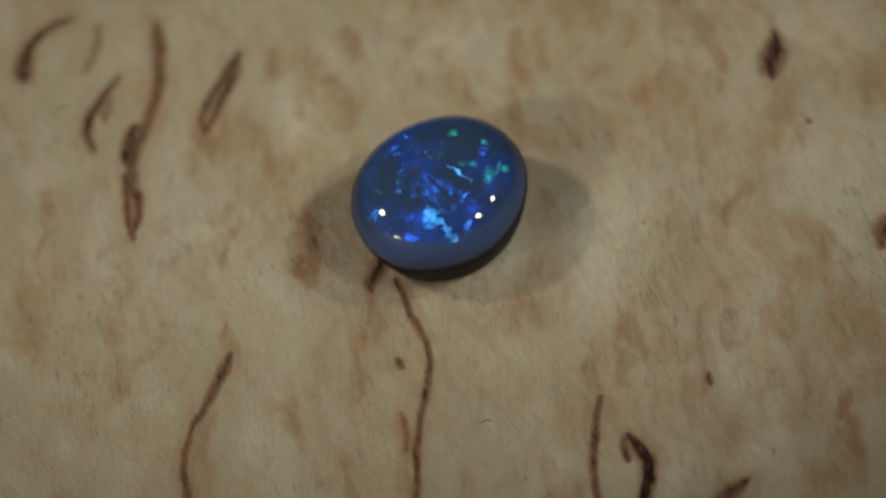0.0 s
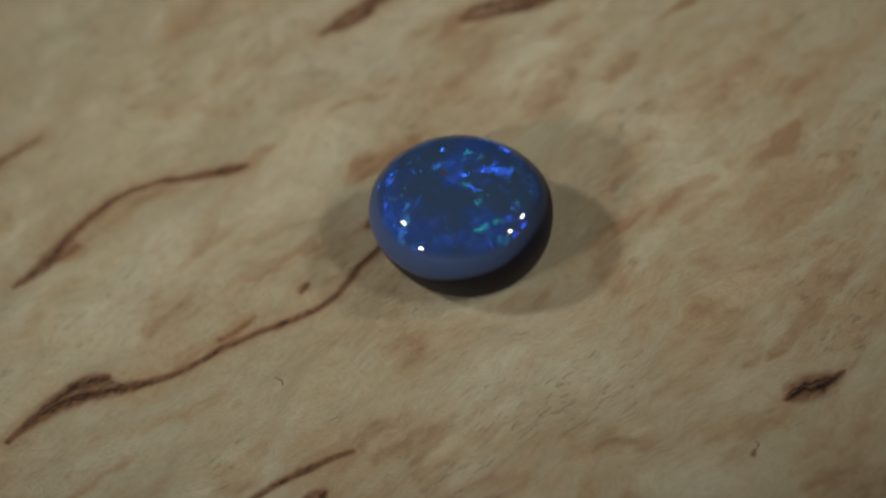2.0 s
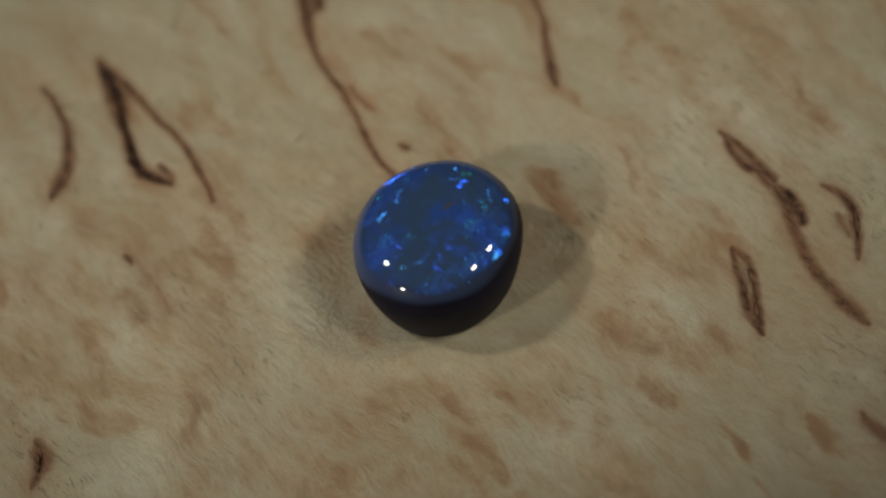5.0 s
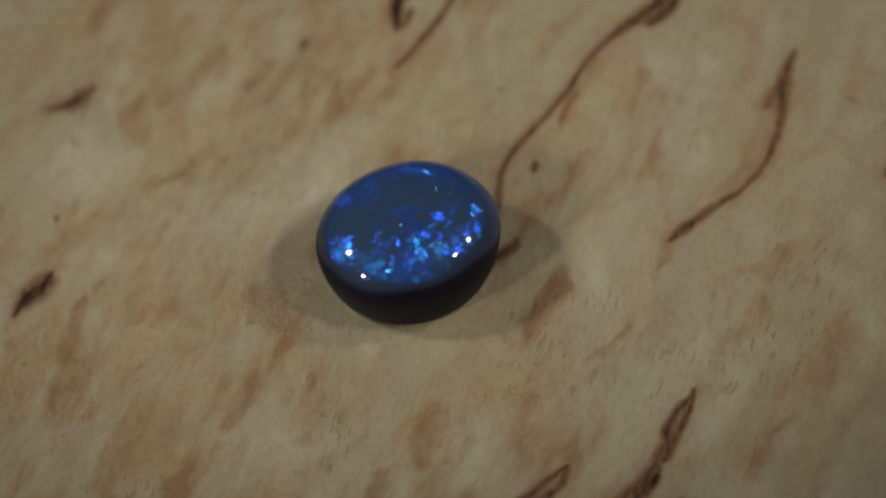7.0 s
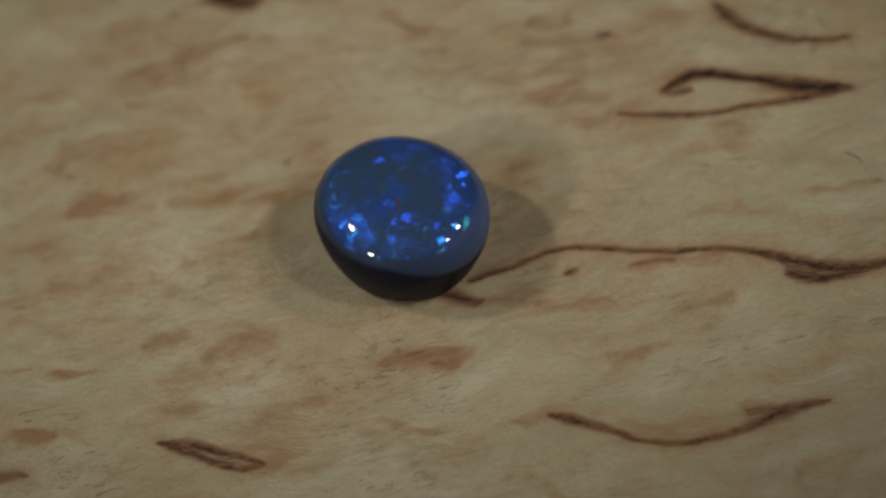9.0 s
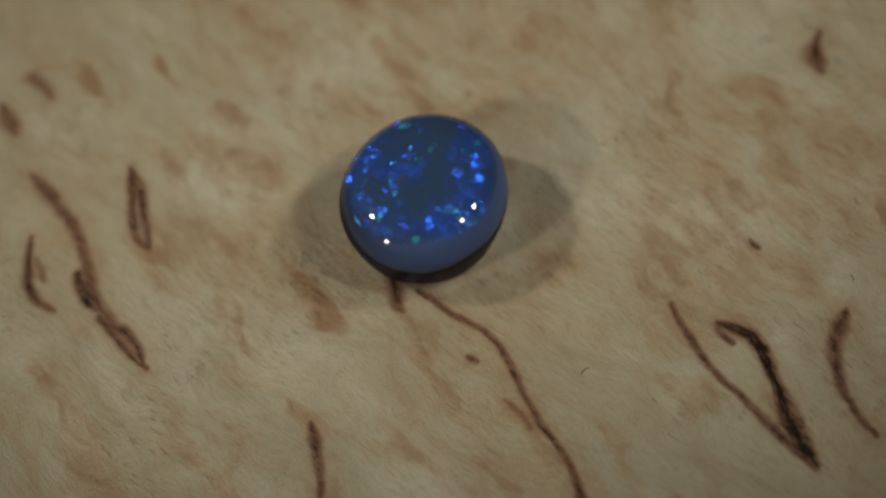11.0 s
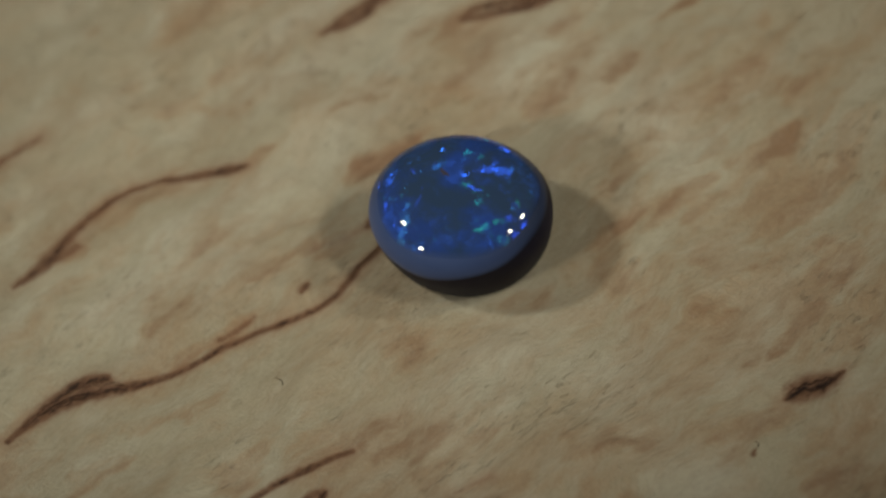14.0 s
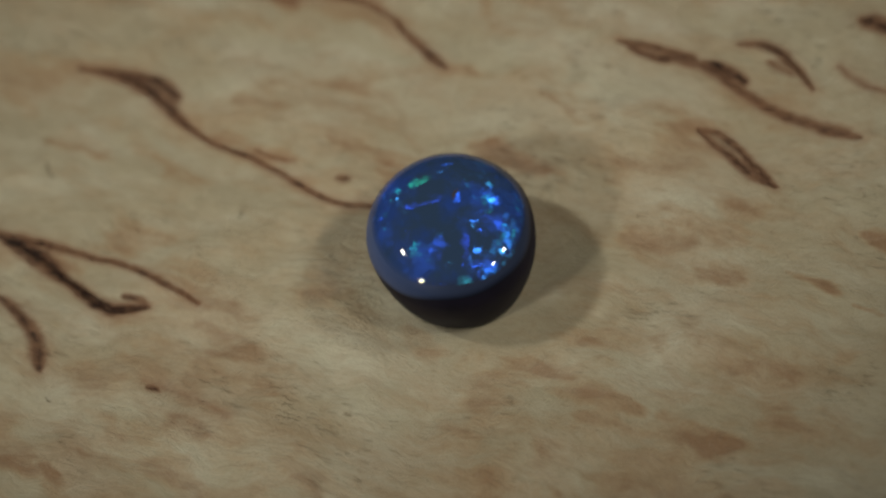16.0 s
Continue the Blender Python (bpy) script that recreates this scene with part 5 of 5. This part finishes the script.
    p.plate(1.91, 2.87, 0.73, 0.21, 20, 0.42, 0.12, 0.35, 0.87)
    p.plate(4.51, -1.00, 0.73, 0.21, -20, 0.41, 0.13, 0.35, 0.45)
    p.plate(-2.62, -2.86, 0.73, 0.31, -70, -0.31, 0.46, 0.50, 0.63)
    p.plate(-2.61, -3.55, 1.04, 0.21, 34, 0.43, 0.14, 0.50, 0.71)
    p.plate(5.26, 1.79, 0.36, 0.31, 10, 0.49, 0.45, 0.05, 0.61)
    p.plate(-4.48, 2.33, 0.52, 0.31, 39, -0.30, 0.45, 0.50, 0.64)
    p.plate(3.93, 1.84, 1.04, 0.47, -23, 0.41, 0.13, 0.20, 0.73)
    p.plate(-3.03, 4.08, 1.04, 0.31, 70, -0.28, 0.49, 0.45, 0.92)
    p.plate(-4.14, 2.86, 0.52, 0.31, -52, -0.39, 0.37, 0.90, 0.54)
    p.plate(2.29, 2.35, 1.04, 0.21, -35, 0.38, 0.21, 0.35, 0.53)
    p.plate(-2.71, -1.23, 1.04, 0.31, -42, -0.39, 0.38, 0.35, 0.56)
    p.plate(-1.50, -3.86, 0.36, 0.21, 22, 0.39, 0.23, 0.35, 0.56)
    p.plate(1.18, -4.09, 0.36, 0.31, 72, 0.38, 0.23, 0.20, 0.42)
    p.plate(-2.12, 3.19, 0.36, 0.47, -60, -0.40, 0.37, 0.05, 0.64)
    p.plate(3.49, -2.40, 1.04, 0.31, 24, 0.37, 0.22, 0.30, 0.89)
    p.plate(-4.69, -1.83, 0.73, 0.21, 48, -0.39, 0.39, 0.50, 0.72)
    p.plate(-0.47, -4.00, 0.73, 0.21, -50, 0.39, 0.23, 0.90, 0.94)
    p.plate(-2.92, -2.93, 0.36, 0.21, -79, -0.39, 0.39, 0.35, 0.85)
    p.plate(3.32, -2.85, 0.36, 0.31, 12, 0.37, 0.22, 0.15, 0.95)
    p.plate(0.64, -2.68, 0.36, 0.21, 59, 0.38, 0.22, 0.15, 0.79)
    p.plate(0.73, 3.50, 1.04, 0.21, 68, -0.33, 0.28, 0.20, 0.63)
    p.plate(0.15, 4.37, 0.36, 0.47, 41, -0.33, 0.28, 0.50, 0.81)
    p.plate(-2.90, 2.94, 0.36, 0.47, -15, -0.32, 0.29, 0.20, 0.41)
    p.plate(2.15, 4.22, 1.04, 0.31, -13, -0.34, 0.28, 0.45, 0.90)
    p.plate(0.65, 3.51, 0.73, 0.47, 5, -0.33, 0.28, 0.30, 0.54)
    p.plate(-2.35, -2.76, 0.73, 0.47, 73, -0.24, -0.50, 0.30, 0.87)
    p.plate(-3.84, -1.21, 0.52, 0.47, -36, -0.32, 0.30, 0.45, 0.45)
    p.plate(0.03, -2.93, 0.36, 0.47, -39, -0.25, -0.50, 0.30, 0.61)
    p.plate(-5.20, -1.95, 0.36, 0.47, 19, -0.38, -0.43, 0.50, 0.43)
    p.plate(0.53, 5.18, 0.52, 0.47, 84, -0.33, 0.28, 0.90, 0.85)
    p.plate(0.76, 4.38, 0.73, 0.21, -56, -0.33, 0.28, 0.45, 0.84)
    p.plate(-4.69, 0.68, 0.73, 0.47, -85, -0.64, 0.21, 0.50, 0.93)
    p.plate(-2.73, 0.68, 0.52, 0.47, -69, -0.32, 0.29, 0.15, 0.45)
    p.plate(2.53, 2.40, 0.36, 0.31, 11, -0.41, 0.19, 0.90, 0.76)
    p.plate(-3.69, 1.27, 0.73, 0.47, 19, -0.39, 0.19, 0.45, 0.66)
    p.plate(1.33, 2.97, 0.52, 0.21, -57, -0.40, 0.19, 0.50, 0.88)
    p.plate(-4.14, -1.74, 0.36, 0.31, -56, -0.39, 0.20, 0.35, 0.77)
    p.plate(3.91, 3.71, 0.73, 0.31, 17, -0.41, 0.19, 0.05, 0.78)
    p.plate(0.19, -3.96, 0.52, 0.21, 26, -0.11, -0.54, 0.45, 0.56)
    p.plate(0.25, -4.60, 0.52, 0.21, 34, -0.11, -0.54, 0.05, 0.72)
    p.plate(-0.28, -4.37, 0.73, 0.47, 41, -0.11, -0.54, 0.90, 0.60)
    p.plate(3.22, 4.54, 1.04, 0.21, -79, -0.41, 0.19, 0.20, 0.77)
    p.plate(4.58, 1.07, 1.04, 0.47, -3, -0.12, -0.55, 0.05, 0.65)
    p.plate(-4.60, -1.44, 0.52, 0.21, 60, -0.67, 0.04, 0.45, 0.92)
    p.plate(1.09, -3.09, 1.04, 0.21, 82, -0.11, -0.54, 0.05, 0.78)
    p.plate(-0.59, -4.06, 0.36, 0.21, -33, -0.11, -0.54, 0.50, 0.65)
    p.plate(-0.84, -4.98, 0.52, 0.21, 63, -0.12, -0.56, 0.50, 0.50)
    p.plate(-2.19, 4.45, 0.36, 0.21, 26, -0.43, 0.08, 0.20, 0.73)
    p.plate(3.20, -0.92, 0.36, 0.31, 77, 0.03, -0.56, 0.90, 0.63)
    p.plate(2.57, -3.07, 0.52, 0.47, -49, 0.03, -0.55, 0.35, 0.78)
    p.plate(5.45, -0.33, 0.36, 0.21, 35, 0.02, -0.56, 0.15, 0.83)
    p.plate(-2.28, 2.91, 0.52, 0.21, 61, -0.43, 0.08, 0.90, 0.53)
    p.plate(2.00, 3.54, 0.52, 0.31, -4, -0.44, 0.08, 0.30, 0.43)
    p.plate(-0.76, 3.34, 0.73, 0.21, -72, -0.44, 0.08, 0.45, 0.61)
    p.plate(1.68, -1.97, 0.73, 0.47, -55, 0.03, -0.55, 0.20, 0.72)
    p.plate(-5.00, -1.23, 0.36, 0.47, -62, -0.66, -0.14, 0.50, 0.55)
    p.plate(3.11, -2.01, 0.52, 0.31, -73, 0.03, -0.55, 0.20, 0.48)
    p.plate(-3.28, -2.05, 0.36, 0.21, -63, -0.43, 0.09, 0.05, 0.42)
    p.plate(2.12, 2.46, 0.73, 0.31, 21, -0.45, 0.08, 0.05, 0.53)
    p.plate(-3.86, -0.63, 0.73, 0.31, -71, -0.44, -0.00, 0.20, 0.80)
    p.plate(1.87, 3.89, 0.52, 0.47, 46, -0.45, -0.01, 0.90, 0.82)
    p.plate(-4.03, -0.80, 0.73, 0.31, 43, -0.44, -0.00, 0.30, 0.65)
    p.plate(-4.06, -0.80, 0.52, 0.47, 57, -0.44, -0.00, 0.90, 0.73)
    p.plate(1.95, 4.63, 1.04, 0.47, 55, -0.45, -0.02, 0.05, 0.42)
    p.plate(-2.24, -3.59, 0.73, 0.31, 38, 0.00, -0.58, 0.30, 0.55)
    p.plate(-0.96, 4.03, 0.73, 0.21, 76, -0.45, -0.01, 0.30, 0.85)
    p.plate(-0.11, -5.06, 0.36, 0.47, 82, -0.00, -0.57, 0.45, 0.48)
    p.plate(3.64, -1.72, 0.36, 0.21, 23, 0.14, -0.53, 0.15, 0.81)
    p.plate(-3.52, 3.50, 0.73, 0.31, 84, -0.44, -0.01, 0.15, 0.84)
    p.plate(-2.73, 0.42, 0.52, 0.31, -71, -0.44, -0.00, 0.05, 0.74)
    p.plate(-3.48, -2.64, 1.04, 0.31, -71, -0.44, 0.00, 0.05, 0.70)
    p.plate(2.86, -2.23, 0.36, 0.47, -78, 0.14, -0.53, 0.30, 0.56)


def opal():
    stone = new("opal")
    tagged(stone, "polished black opal cabochon with blue colour play on wood", "gemstone")
    crown = part("crown", lathe(play_edge, lambda p: HEIGHT, 100, closed_top=True, soft=0.4, segments=360), PLAY, stone, "domed glossy crown flashing deep blue and green")
    plates = Plates(crown.data)
    lay_plates(plates)
    plates.store()
    part("girdle", lathe(dark_edge, play_edge, 12, soft=0.45, segments=360), MILKY, stone, "milky slate-blue band round the edge")
    part("base", lathe(lambda p: 0.0, dark_edge, 12, closed_foot=True, segments=360), BLACK, stone, "black unpolished potch underside")
    bm = bmesh.new()
    spot = []
    for i in range(20):
        a = 2 * math.pi * i / 20
        r = 1 + 0.25 * math.sin(3 * a) + 0.15 * math.sin(5 * a + 1)
        x, y = -1.3 + 0.42 * r * math.cos(a), 0.15 + 0.14 * r * math.sin(a)
        spot.append(bm.verts.new(Vector((x, y, dome_height(x, y) + 0.006)) * MM))
    bm.faces.new(spot)
    part("inclusion", bm, RUST, stone, "small rusty brown fleck in the crown")
    return stone


def bark_pocket(parent, points, strands, seed):
    """Dark strands of ingrown bark that run along a pocket in the wood; points: x, y and half width."""
    rng = random.Random(seed)
    line = smooth_line(points, 10)
    step = np.gradient(line[:, :2], axis=0)
    side = np.stack([-step[:, 1], step[:, 0]], 1) / np.linalg.norm(step, axis=1, keepdims=True)
    bm = bmesh.new()
    for _ in range(strands):
        a = rng.uniform(0, 0.6)
        b = min(1.0, a + rng.uniform(0.25, 0.6))
        lane, wave, thick = rng.uniform(-0.8, 0.8), rng.uniform(0, 6), rng.uniform(0.035, 0.075)
        lo, hi = int(a * (len(line) - 1)), int(b * (len(line) - 1))
        previous = None
        for k in range(lo, hi + 1):
            s = (k - lo) / max(1, hi - lo)
            taper = math.sin(math.pi * (0.04 + 0.92 * s)) * (0.75 + 0.25 * math.sin(3.1 * k + wave))
            off = line[k, 2] * (lane + 0.18 * math.sin(0.9 * k + wave)) + 0.02 * rng.uniform(-1, 1)
            mid, out = line[k, :2] + side[k] * off, side[k] * thick * taper
            ring = []
            for shift, rise in ((-1, -0.06), (0, 0.05 * taper), (1, -0.06)):
                x, y = mid + out * shift
                ring.append(bm.verts.new(Vector((x, y, float(top_height(np.array(x), np.array(y))) - 0.02 + rise)) * MM))
            if previous:
                for u in (0, 1):
                    bm.faces.new((previous[u], ring[u], ring[u + 1], previous[u + 1]))
            previous = ring
    return part("bark_pocket", bm, BARK, parent, "dark crumbly bark ingrown in the wood")


def splinter(parent, points):
    """A loose hair-thin fibre that lies on the wood."""
    bm = bmesh.new()
    line = smooth_line(points, 8)
    step = np.gradient(line, axis=0)
    side = np.stack([-step[:, 1], step[:, 0]], 1) / np.linalg.norm(step, axis=1, keepdims=True)
    previous = None
    for k, (x, y) in enumerate(line):
        z = float(top_height(np.array(x), np.array(y)))
        w = 0.028 * (0.4 + 0.6 * math.sin(math.pi * (k + 0.5) / len(line)))
        ring = []
        for across, rise in ((-1, 0.0), (-0.6, 0.05), (0.6, 0.05), (1, 0.0)):
            ring.append(bm.verts.new(Vector((x + side[k, 0] * w * across, y + side[k, 1] * w * across, z - 0.005 + rise)) * MM))
        if previous:
            for u in range(3):
                bm.faces.new((previous[u], ring[u], ring[u + 1], previous[u + 1]))
        previous = ring
    return part("splinter", bm, BARK, parent, "hair-thin dark wood fibre")


board, gem = wooden_board(), opal()
bark_pocket(board, [(-9.0, -29.7, 0.23), (-9.1, -27.7, 0.38), (-8.9, -25.9, 0.58), (-8.4, -24.3, 0.65), (-7.4, -22.7, 0.46), (-6.5, -22.1, 0.23)], 12, 1)
bark_pocket(board, [(6.2, -30.5, 0.19), (6.6, -28.6, 0.42), (7.5, -26.4, 0.54), (8.7, -23.9, 0.38), (10.1, -20.6, 0.35), (9.8, -19.0, 0.38), (9.4, -18.0, 0.23)], 14, 2)
bark_pocket(board, [(25.4, 8.3, 0.15), (25.6, 9.4, 0.46), (26.2, 10.6, 0.50), (26.5, 11.5, 0.31), (26.6, 12.3, 0.12)], 8, 3)
bark_pocket(board, [(-13.7, 15.4, 0.31), (-12.8, 17.2, 0.46), (-11.8, 18.7, 0.46), (-11.0, 20.1, 0.19)], 7, 4)
bark_pocket(board, [(-19.6, 12.5, 0.27), (-19.5, 13.7, 0.42), (-18.6, 15.2, 0.27)], 6, 5)
bark_pocket(board, [(-3.6, 0.7, 0.23), (-4.2, -0.5, 0.31), (-4.9, -1.7, 0.23)], 6, 6)
bark_pocket(board, [(-23.8, 26.7, 0.19), (-25.4, 25.3, 0.27), (-26.0, 23.5, 0.38), (-26.0, 22.6, 0.15)], 5, 7)
bark_pocket(board, [(-21.9, 15.3, 0.19), (-21.8, 18.0, 0.27), (-19.4, 20.9, 0.15)], 5, 8)
bark_pocket(board, [(29.2, -7.5, 0.15), (29.6, -6.2, 0.35), (31.1, -5.1, 0.15)], 5, 9)
splinter(board, [(-0.51, -29.54), (-0.03, -29.40), (0.41, -29.00), (0.72, -28.54)])
splinter(board, [(0.09, -14.50), (0.37, -14.38), (0.70, -14.35), (0.85, -14.54)])
splinter(board, [(18.22, -21.28), (18.22, -21.58), (17.95, -21.84)])
splinter(board, [(26.44, 4.66), (26.70, 4.62), (26.87, 4.36)])


# ---- movement ----
def motions():
    """The slab turns evenly and carries the stone round."""
    spin, ride = [], []
    for k in range(33):
        t = 0.5 * k
        turn = pose(0, 0, 0, 0, 0, START + TURN * t)
        spin.append((t, turn))
        ride.append((t, turn @ pose(CENTRE[0] * MM, CENTRE[1] * MM, (SLOPE_X * CENTRE[0] + SLOPE_Y * CENTRE[1] - 0.03) * MM, 0.48, 0.394, 0)))
    walk(board, spin)
    walk(gem, ride)


motions()
